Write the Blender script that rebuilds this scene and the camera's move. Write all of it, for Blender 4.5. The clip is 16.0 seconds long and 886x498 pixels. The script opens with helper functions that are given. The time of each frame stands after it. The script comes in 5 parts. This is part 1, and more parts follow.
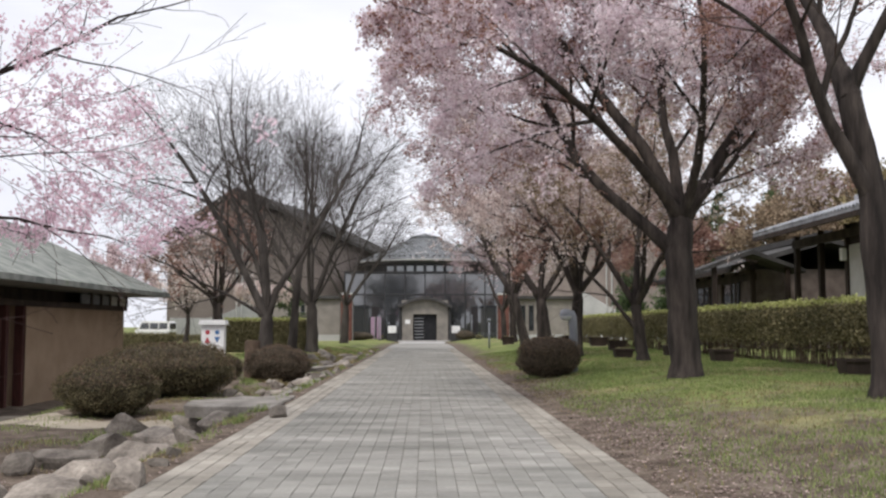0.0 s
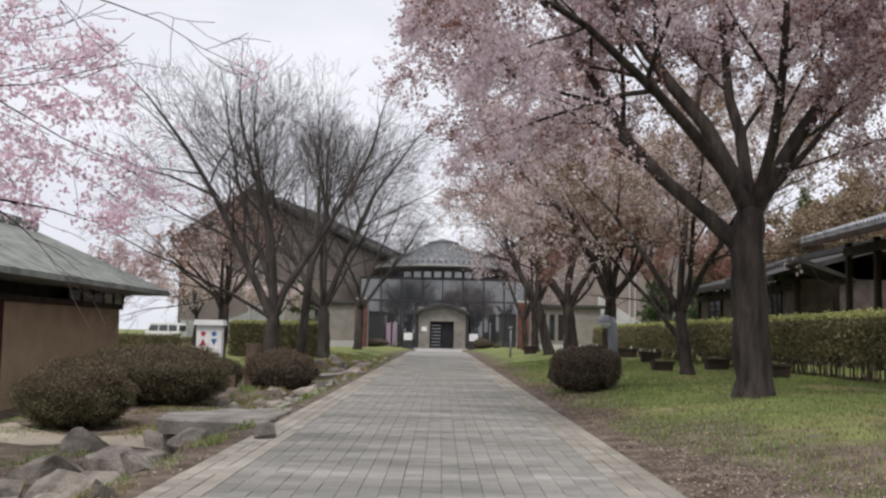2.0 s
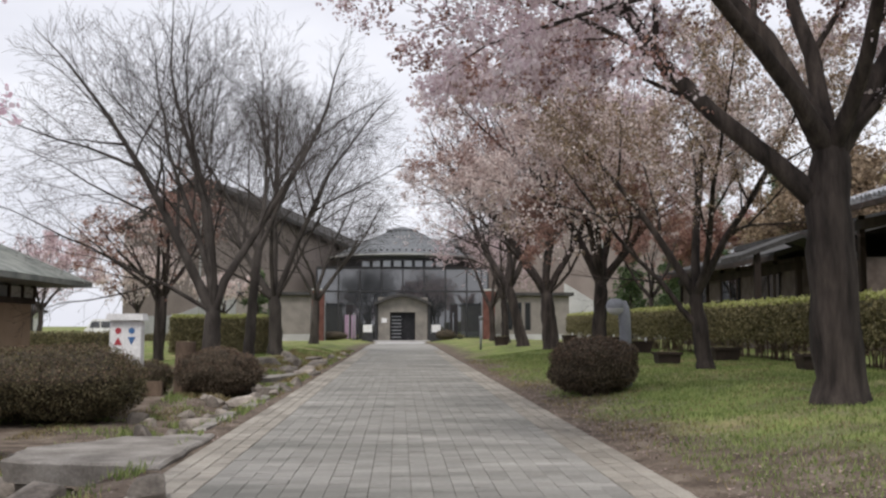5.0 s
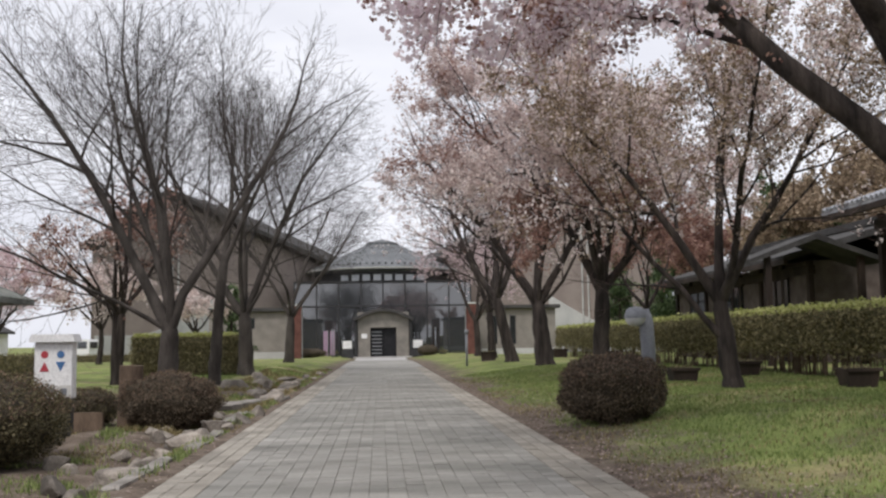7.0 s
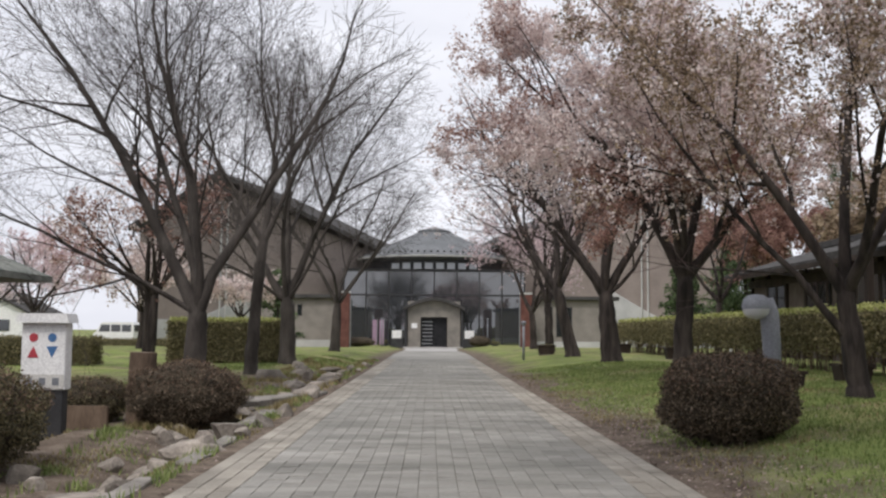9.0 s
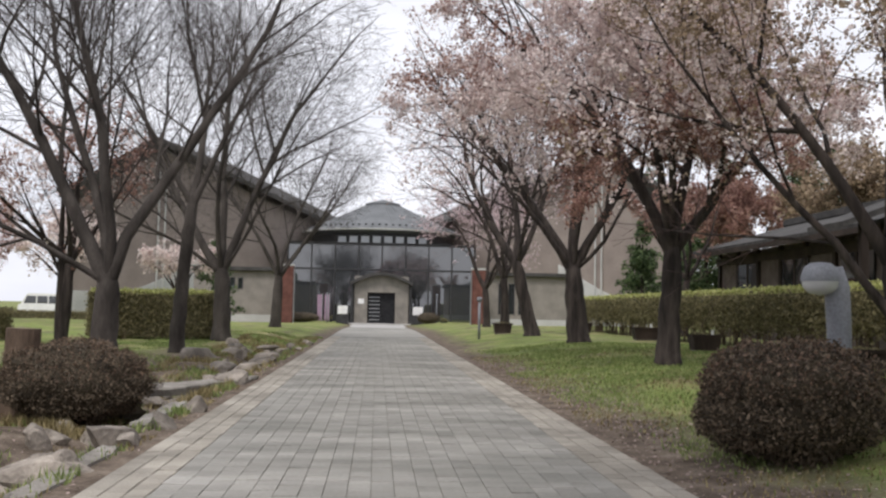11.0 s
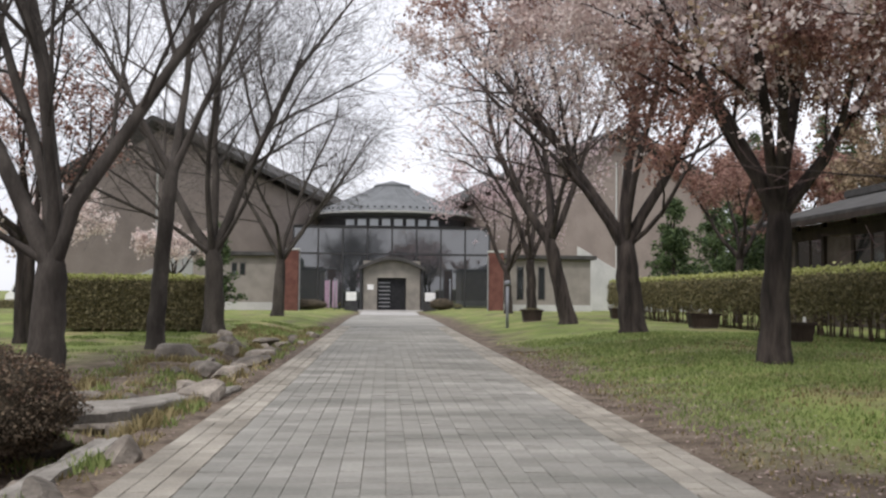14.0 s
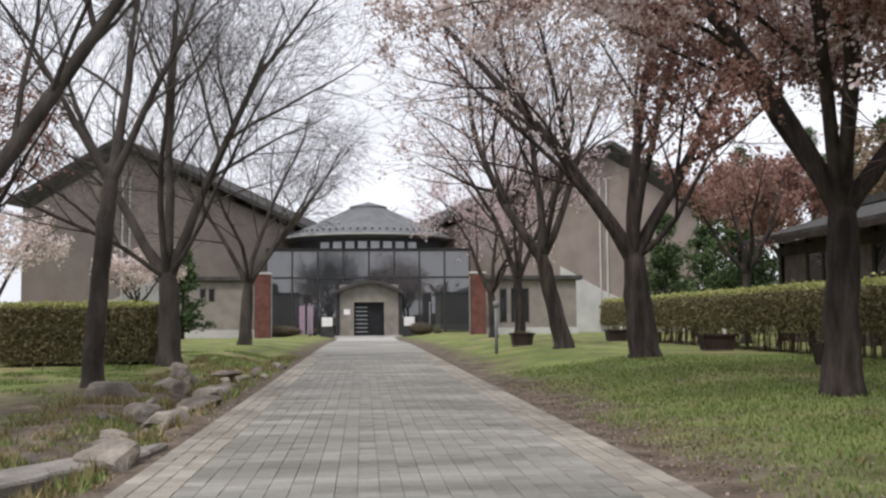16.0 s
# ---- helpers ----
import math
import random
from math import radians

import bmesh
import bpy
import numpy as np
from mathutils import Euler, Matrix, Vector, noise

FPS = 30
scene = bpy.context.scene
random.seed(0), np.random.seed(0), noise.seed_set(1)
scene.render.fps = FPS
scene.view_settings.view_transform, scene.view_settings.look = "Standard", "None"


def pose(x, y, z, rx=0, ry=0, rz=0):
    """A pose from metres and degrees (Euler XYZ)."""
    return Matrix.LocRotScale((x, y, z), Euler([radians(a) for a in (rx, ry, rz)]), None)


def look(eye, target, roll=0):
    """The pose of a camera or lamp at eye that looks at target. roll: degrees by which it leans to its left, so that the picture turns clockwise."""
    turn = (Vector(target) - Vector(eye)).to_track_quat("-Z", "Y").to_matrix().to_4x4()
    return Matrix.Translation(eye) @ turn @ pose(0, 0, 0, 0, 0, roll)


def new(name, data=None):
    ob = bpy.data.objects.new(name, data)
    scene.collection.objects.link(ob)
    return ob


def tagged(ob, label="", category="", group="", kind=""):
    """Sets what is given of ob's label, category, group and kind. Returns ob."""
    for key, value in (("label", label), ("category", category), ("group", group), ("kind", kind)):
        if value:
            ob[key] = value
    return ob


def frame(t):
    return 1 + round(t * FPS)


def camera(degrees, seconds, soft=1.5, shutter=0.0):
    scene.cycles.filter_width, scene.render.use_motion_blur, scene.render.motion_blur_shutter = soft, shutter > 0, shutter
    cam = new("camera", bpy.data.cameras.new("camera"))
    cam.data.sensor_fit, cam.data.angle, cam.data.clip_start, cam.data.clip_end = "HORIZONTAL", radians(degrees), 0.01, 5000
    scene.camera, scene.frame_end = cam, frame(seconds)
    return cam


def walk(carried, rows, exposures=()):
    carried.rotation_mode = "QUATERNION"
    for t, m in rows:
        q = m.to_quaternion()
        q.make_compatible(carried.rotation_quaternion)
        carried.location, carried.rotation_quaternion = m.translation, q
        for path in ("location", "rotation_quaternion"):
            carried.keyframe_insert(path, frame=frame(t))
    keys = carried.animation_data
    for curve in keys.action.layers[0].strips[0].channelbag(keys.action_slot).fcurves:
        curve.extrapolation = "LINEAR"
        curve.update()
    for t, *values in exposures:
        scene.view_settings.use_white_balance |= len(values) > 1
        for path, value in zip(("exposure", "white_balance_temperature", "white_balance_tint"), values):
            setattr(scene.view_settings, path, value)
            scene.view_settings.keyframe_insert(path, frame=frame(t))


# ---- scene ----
cam = camera(48.3, 16.0, 2.4)
METRES, EYE, TILT, LEAN, TURN = 25.0, 1.36, 4.5, 0.0, -1.08
ROWS = [
    (0.0, 0.0, 0.0, 0.0, 0.0, 0.0, -0.0),
    (0.5, 0.0014, 0.0294, -0.0036, -0.34, 1.7, 1.13),
    (1.0, -0.0017, 0.0586, -0.0069, 1.69, 1.64, 0.05),
    (1.5, -0.0043, 0.0872, -0.0099, 0.78, 1.35, -0.82),
    (2.0, -0.0061, 0.1172, -0.0121, 1.01, 0.47, -1.06),
    (2.5, -0.0092, 0.147, -0.0136, 0.37, 0.54, -1.11),
    (3.0, -0.0109, 0.1769, -0.0165, 0.62, 0.4, -0.55),
    (3.5, -0.0132, 0.208, -0.0191, -0.31, -0.12, -0.6),
    (6.0, -0.021, 0.3603, -0.0298, -2.25, 0.31, 0.55),
    (6.5, -0.0197, 0.3915, -0.0314, -2.7, 0.67, 1.03),
    (7.0, -0.0196, 0.4227, -0.0341, -2.61, 0.8, 0.69),
    (7.5, -0.0197, 0.4551, -0.0371, -3.1, 1.08, 0.5),
    (8.0, -0.0213, 0.4868, -0.0393, 0.36, 1.26, -0.06),
    (8.5, -0.023, 0.5181, -0.0419, -0.96, 1.3, -0.45),
    (9.0, -0.0227, 0.5484, -0.0443, 0.38, 0.29, -0.41),
    (9.5, -0.0243, 0.58, -0.047, -1.25, -0.8, -0.96),
    (12.0, -0.0299, 0.7426, -0.0604, -2.76, -1.04, -1.36),
    (12.5, -0.0313, 0.7736, -0.0631, -2.2, -1.16, -0.84),
    (13.0, -0.0359, 0.8046, -0.0653, -4.82, -1.76, -1.3),
    (13.5, -0.0377, 0.8361, -0.0677, -4.27, -1.8, -0.3),
    (14.0, -0.0402, 0.8671, -0.0707, -2.24, -1.86, -0.77),
    (14.5, -0.0416, 0.898, -0.0743, -3.69, -2.23, -1.04),
    (15.0, -0.0416, 0.93, -0.0774, -3.09, -1.75, -0.66),
    (15.5, -0.0412, 0.9635, -0.0797, -6.03, -1.04, -0.81),
    (16.0, -0.04, 0.9946, -0.0814, -3.58, -0.47, 0.16),
]
walk(cam, [(t, pose(0.23, 0, EYE, TILT, LEAN, TURN) @ pose(METRES * x, METRES * y, METRES * z, 90 + pitch, roll, yaw)) for t, x, y, z, yaw, pitch, roll in ROWS],
     exposures=[(t, ev, 6500, 13) for t, ev in ((0.0, 0.2), (2.0, 0.02), (3.5, 0.03), (6.0, 0.05), (9.0, 0.06), (12.0, 0.23), (14.5, 0.22), (16.0, 0.16))])

# world, sun
world = bpy.data.worlds.new("world")
scene.world = world
world.use_nodes = True
SUN_EL, SUN_AZ = 55, 205
wn, wl = world.node_tree.nodes, world.node_tree.links
bg = wn["Background"]
sky = wn.new("ShaderNodeTexSky")
sky.sky_type, sky.sun_disc = "NISHITA", False
sky.sun_elevation, sky.sun_rotation = radians(SUN_EL), radians(SUN_AZ)
sky.dust_density, sky.air_density = 4.0, 1.0
hsv = wn.new("ShaderNodeHueSaturation")
hsv.inputs["Saturation"].default_value = 0.12
hsv.inputs["Value"].default_value = 0.08
wl.new(sky.outputs[0], hsv.inputs["Color"])
tc = wn.new("ShaderNodeTexCoord")
mp = wn.new("ShaderNodeMapping")
mp.inputs["Scale"].default_value = (1.6, 1.6, 5.0)
wl.new(tc.outputs["Generated"], mp.inputs[0])
nz = wn.new("ShaderNodeTexNoise")
nz.inputs["Scale"].default_value, nz.inputs["Detail"].default_value = 2.2, 6
wl.new(mp.outputs[0], nz.inputs["Vector"])
cr = wn.new("ShaderNodeValToRGB")
cr.color_ramp.elements[0].position, cr.color_ramp.elements[0].color = 0.3, (0.67, 0.70, 0.77, 1)
cr.color_ramp.elements[1].position, cr.color_ramp.elements[1].color = 0.75, (0.90, 0.925, 0.975, 1)
wl.new(nz.outputs[0], cr.inputs[0])
mx = wn.new("ShaderNodeMix")
mx.data_type = "RGBA"
mx.inputs[0].default_value = 0.8
wl.new(hsv.outputs[0], mx.inputs[6])
wl.new(cr.outputs[0], mx.inputs[7])
wl.new(mx.outputs[2], bg.inputs["Color"])
bg.inputs["Strength"].default_value = 1.24
sun = new("sun", bpy.data.lights.new("sun", "SUN"))
sun.data.energy, sun.data.angle, sun.data.color = 1.7, radians(14), (1, 0.96, 0.9)
sun.matrix_world = look((0, 0, 50), (-math.sin(radians(SUN_AZ)) * 40, -math.cos(radians(SUN_AZ)) * 40, 50 - 40 * math.tan(radians(SUN_EL))))


# ---- materials ----
def material(name, a, b, scale=4.0, rough=0.8, bump=0.3, fine=40.0, metal=0.0, spec=0.3, vary=0.0, island=0.0, stretch=(1, 1, 1), third=None):
    """Two tones mixed by broad noise, darkened and relieved by fine noise; optional change per object or per loose piece."""
    m = bpy.data.materials.new(name)
    m.use_nodes = True
    n, l = m.node_tree.nodes, m.node_tree.links
    p = n["Principled BSDF"]
    p.inputs["Roughness"].default_value, p.inputs["Metallic"].default_value = rough, metal
    p.inputs["Specular IOR Level"].default_value = spec
    geo = n.new("ShaderNodeNewGeometry")
    mapn = n.new("ShaderNodeMapping")
    mapn.inputs["Scale"].default_value = stretch
    l.new(geo.outputs["Position"], mapn.inputs[0])
    big, small = n.new("ShaderNodeTexNoise"), n.new("ShaderNodeTexNoise")
    big.inputs["Scale"].default_value, big.inputs["Detail"].default_value = scale, 4
    small.inputs["Scale"].default_value, small.inputs["Detail"].default_value = fine, 3
    l.new(mapn.outputs[0], big.inputs["Vector"])
    l.new(mapn.outputs[0], small.inputs["Vector"])
    ramp = n.new("ShaderNodeValToRGB")
    ramp.color_ramp.elements[0].position, ramp.color_ramp.elements[0].color = 0.35, (*a, 1)
    ramp.color_ramp.elements[1].position, ramp.color_ramp.elements[1].color = 0.65, (*b, 1)
    if third:
        e = ramp.color_ramp.elements.new(0.8)
        e.color = (*third, 1)
    l.new(big.outputs[0], ramp.inputs[0])
    h = n.new("ShaderNodeHueSaturation")
    l.new(ramp.outputs[0], h.inputs["Color"])
    val = n.new("ShaderNodeMapRange")
    val.inputs["From Min"].default_value, val.inputs["From Max"].default_value = 0.3, 0.7
    val.inputs["To Min"].default_value, val.inputs["To Max"].default_value = 0.82, 1.15
    l.new(small.outputs[0], val.inputs["Value"])
    out = val.outputs[0]
    for amount, socket in ((vary, "object"), (island, "island")):
        if amount:
            src = n.new("ShaderNodeObjectInfo").outputs["Random"] if socket == "object" else geo.outputs["Random Per Island"]
            r = n.new("ShaderNodeMapRange")
            r.inputs["To Min"].default_value, r.inputs["To Max"].default_value = 1 - amount, 1 + amount
            l.new(src, r.inputs["Value"])
            mul = n.new("ShaderNodeMath")
            mul.operation = "MULTIPLY"
            l.new(out, mul.inputs[0])
            l.new(r.outputs[0], mul.inputs[1])
            out = mul.outputs[0]
    l.new(out, h.inputs["Value"])
    l.new(h.outputs[0], p.inputs["Base Color"])
    if bump:
        bp = n.new("ShaderNodeBump")
        bp.inputs["Strength"].default_value, bp.inputs["Distance"].default_value = bump, 0.02
        l.new(small.outputs[0], bp.inputs["Height"])
        l.new(bp.outputs[0], p.inputs["Normal"])
    return m


def petals(name, a, b, through_light=0.35, spread=0.5):
    """Thin petals or leaves: tone per loose piece, some light passing through."""
    m = bpy.data.materials.new(name)
    m.use_nodes = True
    n, l = m.node_tree.nodes, m.node_tree.links
    p, o = n["Principled BSDF"], n["Material Output"]
    p.inputs["Roughness"].default_value, p.inputs["Specular IOR Level"].default_value = 0.6, 0.2
    geo = n.new("ShaderNodeNewGeometry")
    ramp = n.new("ShaderNodeValToRGB")
    ramp.color_ramp.elements[0].position, ramp.color_ramp.elements[0].color = 0.5 - spread / 2, (*a, 1)
    ramp.color_ramp.elements[1].position, ramp.color_ramp.elements[1].color = 0.5 + spread / 2, (*b, 1)
    l.new(geo.outputs["Random Per Island"], ramp.inputs[0])
    l.new(ramp.outputs[0], p.inputs["Base Color"])
    t = n.new("ShaderNodeBsdfTranslucent")
    l.new(ramp.outputs[0], t.inputs["Color"])
    mix = n.new("ShaderNodeMixShader")
    mix.inputs[0].default_value = through_light
    l.new(p.outputs[0], mix.inputs[1])
    l.new(t.outputs[0], mix.inputs[2])
    l.new(mix.outputs[0], o.inputs["Surface"])
    return m


def glass_material(name, tint, rough=0.03, ior=1.6):
    m = bpy.data.materials.new(name)
    m.use_nodes = True
    p = m.node_tree.nodes["Principled BSDF"]
    p.inputs["Base Color"].default_value = (*tint, 1)
    p.inputs["Roughness"].default_value = rough
    p.inputs["Specular IOR Level"].default_value = 0.9
    p.inputs["IOR"].default_value = ior
    return m


M_BARK = material("bark", (0.020, 0.016, 0.0145), (0.068, 0.055, 0.048), 7, 0.95, 1.0, 30, stretch=(1, 1, 0.16))
M_BARK_GREY = material("grey_bark", (0.034, 0.029, 0.025), (0.082, 0.071, 0.063), 3, 0.95, 0.7, 26, stretch=(1, 1, 0.3))
M_TWIG = material("twig_bark", (0.050, 0.042, 0.038), (0.095, 0.083, 0.075), 2, 0.95, 0)
M_TWIG_RED = material("cherry_twig", (0.07, 0.045, 0.042), (0.12, 0.085, 0.08), 2, 0.95, 0)
M_PINK = petals("pink_petals", (0.80, 0.58, 0.67), (0.95, 0.83, 0.89), 0.5)
M_PALE = petals("pale_petals", (0.66, 0.535, 0.575), (0.92, 0.84, 0.87), 0.45)
M_BUFF = petals("faded_petals", (0.56, 0.445, 0.42), (0.90, 0.815, 0.785), 0.45)
M_REDLEAF = petals("young_red_leaves", (0.235, 0.125, 0.105), (0.48, 0.31, 0.255), 0.45)
M_DULLPINK = petals("dull_pink_petals", (0.56, 0.42, 0.44), (0.84, 0.71, 0.73), 0.45)
M_BRONZE = petals("young_bronze_leaves", (0.21, 0.155, 0.105), (0.46, 0.36, 0.255), 0.4)
M_AZALEA = petals("azalea_leaves", (0.058, 0.054, 0.030), (0.20, 0.17, 0.095), 0.25)
M_AZALEA_RED = petals("azalea_bronze_leaves", (0.062, 0.050, 0.036), (0.20, 0.155, 0.11), 0.25)
M_AZALEA_TIP = petals("azalea_tips", (0.095, 0.064, 0.047), (0.22, 0.15, 0.105), 0.2)
M_HEDGE = petals("hedge_leaves", (0.125, 0.116, 0.062), (0.30, 0.265, 0.145), 0.4)
M_HEDGE_NEW = petals("hedge_new_leaves", (0.28, 0.31, 0.09), (0.54, 0.55, 0.24), 0.35)
M_NEEDLE = petals("needles", (0.035, 0.06, 0.026), (0.13, 0.18, 0.08), 0.2)
M_HEDGECORE = material("hedge_core", (0.09, 0.08, 0.045), (0.15, 0.135, 0.08), 6, 1.0, 0.6)
M_BRICKWALL = material("brown_brick_wall", (0.115, 0.092, 0.08), (0.175, 0.142, 0.125), 2.5, 0.9, 0.3, 30)
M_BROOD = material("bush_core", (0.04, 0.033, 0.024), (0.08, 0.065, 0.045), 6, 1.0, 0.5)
M_GRASS = petals("grass_blades", (0.135, 0.19, 0.055), (0.335, 0.39, 0.155), 0.35)
M_STRAW = petals("dry_grass", (0.16, 0.13, 0.06), (0.36, 0.30, 0.16), 0.2)
M_LITTER = petals("fallen_leaves", (0.08, 0.052, 0.04), (0.46, 0.36, 0.32), 0.1, 0.9)
M_ROCK = material("river_stone", (0.13, 0.113, 0.096), (0.31, 0.275, 0.235), 3.0, 0.92, 0.9, 24, vary=0.4, third=(0.47, 0.43, 0.37))
M_SLAB = material("weathered_slab", (0.17, 0.155, 0.135), (0.31, 0.29, 0.26), 2.5, 0.9, 0.5, 30)
M_PAVER = material("paver", (0.205, 0.202, 0.180), (0.335, 0.324, 0.294), 0.8, 0.9, 0.4, 60, vary=0.13, island=0.13, stretch=(0.42, 1.6, 1), third=(0.47, 0.45, 0.42))
M_EDGE = material("edge_paver", (0.215, 0.198, 0.167), (0.34, 0.315, 0.27), 0.8, 0.9, 0.4, 60, vary=0.15, island=0.15)
M_JOINT = material("joint_sand", (0.17, 0.16, 0.135), (0.26, 0.24, 0.205), 3, 1.0, 0.5)
M_PLAZA = material("pale_paving", (0.38, 0.37, 0.36), (0.5, 0.49, 0.47), 1.5, 0.85, 0.2)
M_TAUPE = material("taupe_render", (0.235, 0.195, 0.175), (0.285, 0.24, 0.215), 0.5, 0.9, 0.2, 20)
M_LIGHTWALL = material("pale_grey_render", (0.42, 0.42, 0.41), (0.52, 0.52, 0.50), 0.6, 0.85, 0.15, 20)
M_BEIGEWALL = material("beige_stone_wall", (0.19, 0.175, 0.155), (0.26, 0.24, 0.21), 1.2, 0.85, 0.2, 25)
M_WING = material("grey_beige_render", (0.22, 0.20, 0.18), (0.28, 0.255, 0.23), 1.2, 0.9, 0.2, 25)
M_DOOR = material("black_door", (0.012, 0.012, 0.014), (0.022, 0.022, 0.024), 3, 0.5, 0.05, spec=0.2)
M_SAND = material("sandy_gravel", (0.30, 0.26, 0.20), (0.42, 0.37, 0.29), 1.5, 0.95, 0.6, 50)
M_OCHRE = material("ochre_plaster", (0.31, 0.225, 0.15), (0.39, 0.29, 0.20), 1.2, 0.92, 0.25, 30)
M_BRICK = material("red_brick", (0.105, 0.043, 0.035), (0.16, 0.072, 0.058), 2.0, 0.9, 0.3, 30)
M_ROOFDARK = material("dark_roofing", (0.045, 0.043, 0.042), (0.08, 0.077, 0.074), 1.5, 0.92, 0.2, 12)
M_ROOFMETAL = material("grey_green_roof", (0.11, 0.118, 0.122), (0.16, 0.168, 0.174), 0.8, 0.55, 0.1, 12)
M_SHINGLE = material("mossy_shingle", (0.16, 0.175, 0.16), (0.30, 0.31, 0.28), 1.8, 0.95, 0.7, 24, third=(0.20, 0.24, 0.17), vary=0.12)
M_TILE = material("roof_tile", (0.20, 0.21, 0.23), (0.42, 0.43, 0.46), 1.5, 0.45, 0.2, 20)
M_TIMBER = material("dark_timber", (0.028, 0.02, 0.016), (0.06, 0.042, 0.034), 2, 0.8, 0.4, 24, stretch=(1, 1, 0.2))
M_REDWOOD = material("red_brown_timber", (0.045, 0.014, 0.012), (0.085, 0.03, 0.024), 2, 0.75, 0.3, 24, stretch=(1, 1, 0.2))
M_STUMP = material("sawn_log", (0.10, 0.07, 0.05), (0.20, 0.145, 0.105), 3, 0.9, 0.6, 30, stretch=(1, 1, 0.3))
M_WHITE = material("white_paint", (0.72, 0.72, 0.71), (0.8, 0.8, 0.79), 3, 0.5, 0.05)
M_OFFWHITE = material("aged_plaster", (0.48, 0.47, 0.44), (0.6, 0.59, 0.56), 1.2, 0.85, 0.1)
M_GREYPAINT = material("grey_paint", (0.17, 0.18, 0.20), (0.24, 0.25, 0.27), 3, 0.55, 0.1)
M_DARK = material("charcoal_paint", (0.03, 0.03, 0.032), (0.05, 0.05, 0.052), 3, 0.6, 0.1)
M_RED = material("red_enamel", (0.36, 0.04, 0.055), (0.42, 0.055, 0.07), 5, 0.45, 0)
M_BLUE = material("blue_enamel", (0.055, 0.14, 0.30), (0.07, 0.165, 0.34), 5, 0.45, 0)
M_METAL = material("brushed_steel", (0.32, 0.33, 0.34), (0.42, 0.43, 0.44), 4, 0.4, 0.05, metal=0.7)
M_GLASS = glass_material("dark_glass", (0.028, 0.031, 0.033), 0.04)
M_CURTAIN = glass_material("reflecting_glass", (0.035, 0.038, 0.042), 0.02, 1.85)
M_PANE = glass_material("pale_pane", (0.30, 0.32, 0.33), 0.1)
M_LENS = glass_material("lamp_lens", (0.55, 0.56, 0.56), 0.25)
M_RUBBER = material("rubber", (0.02, 0.02, 0.02), (0.03, 0.03, 0.03), 6, 0.8, 0.1)
M_MAUVE = material("mauve_banner", (0.30, 0.20, 0.28), (0.36, 0.25, 0.33), 3, 0.8, 0.05)


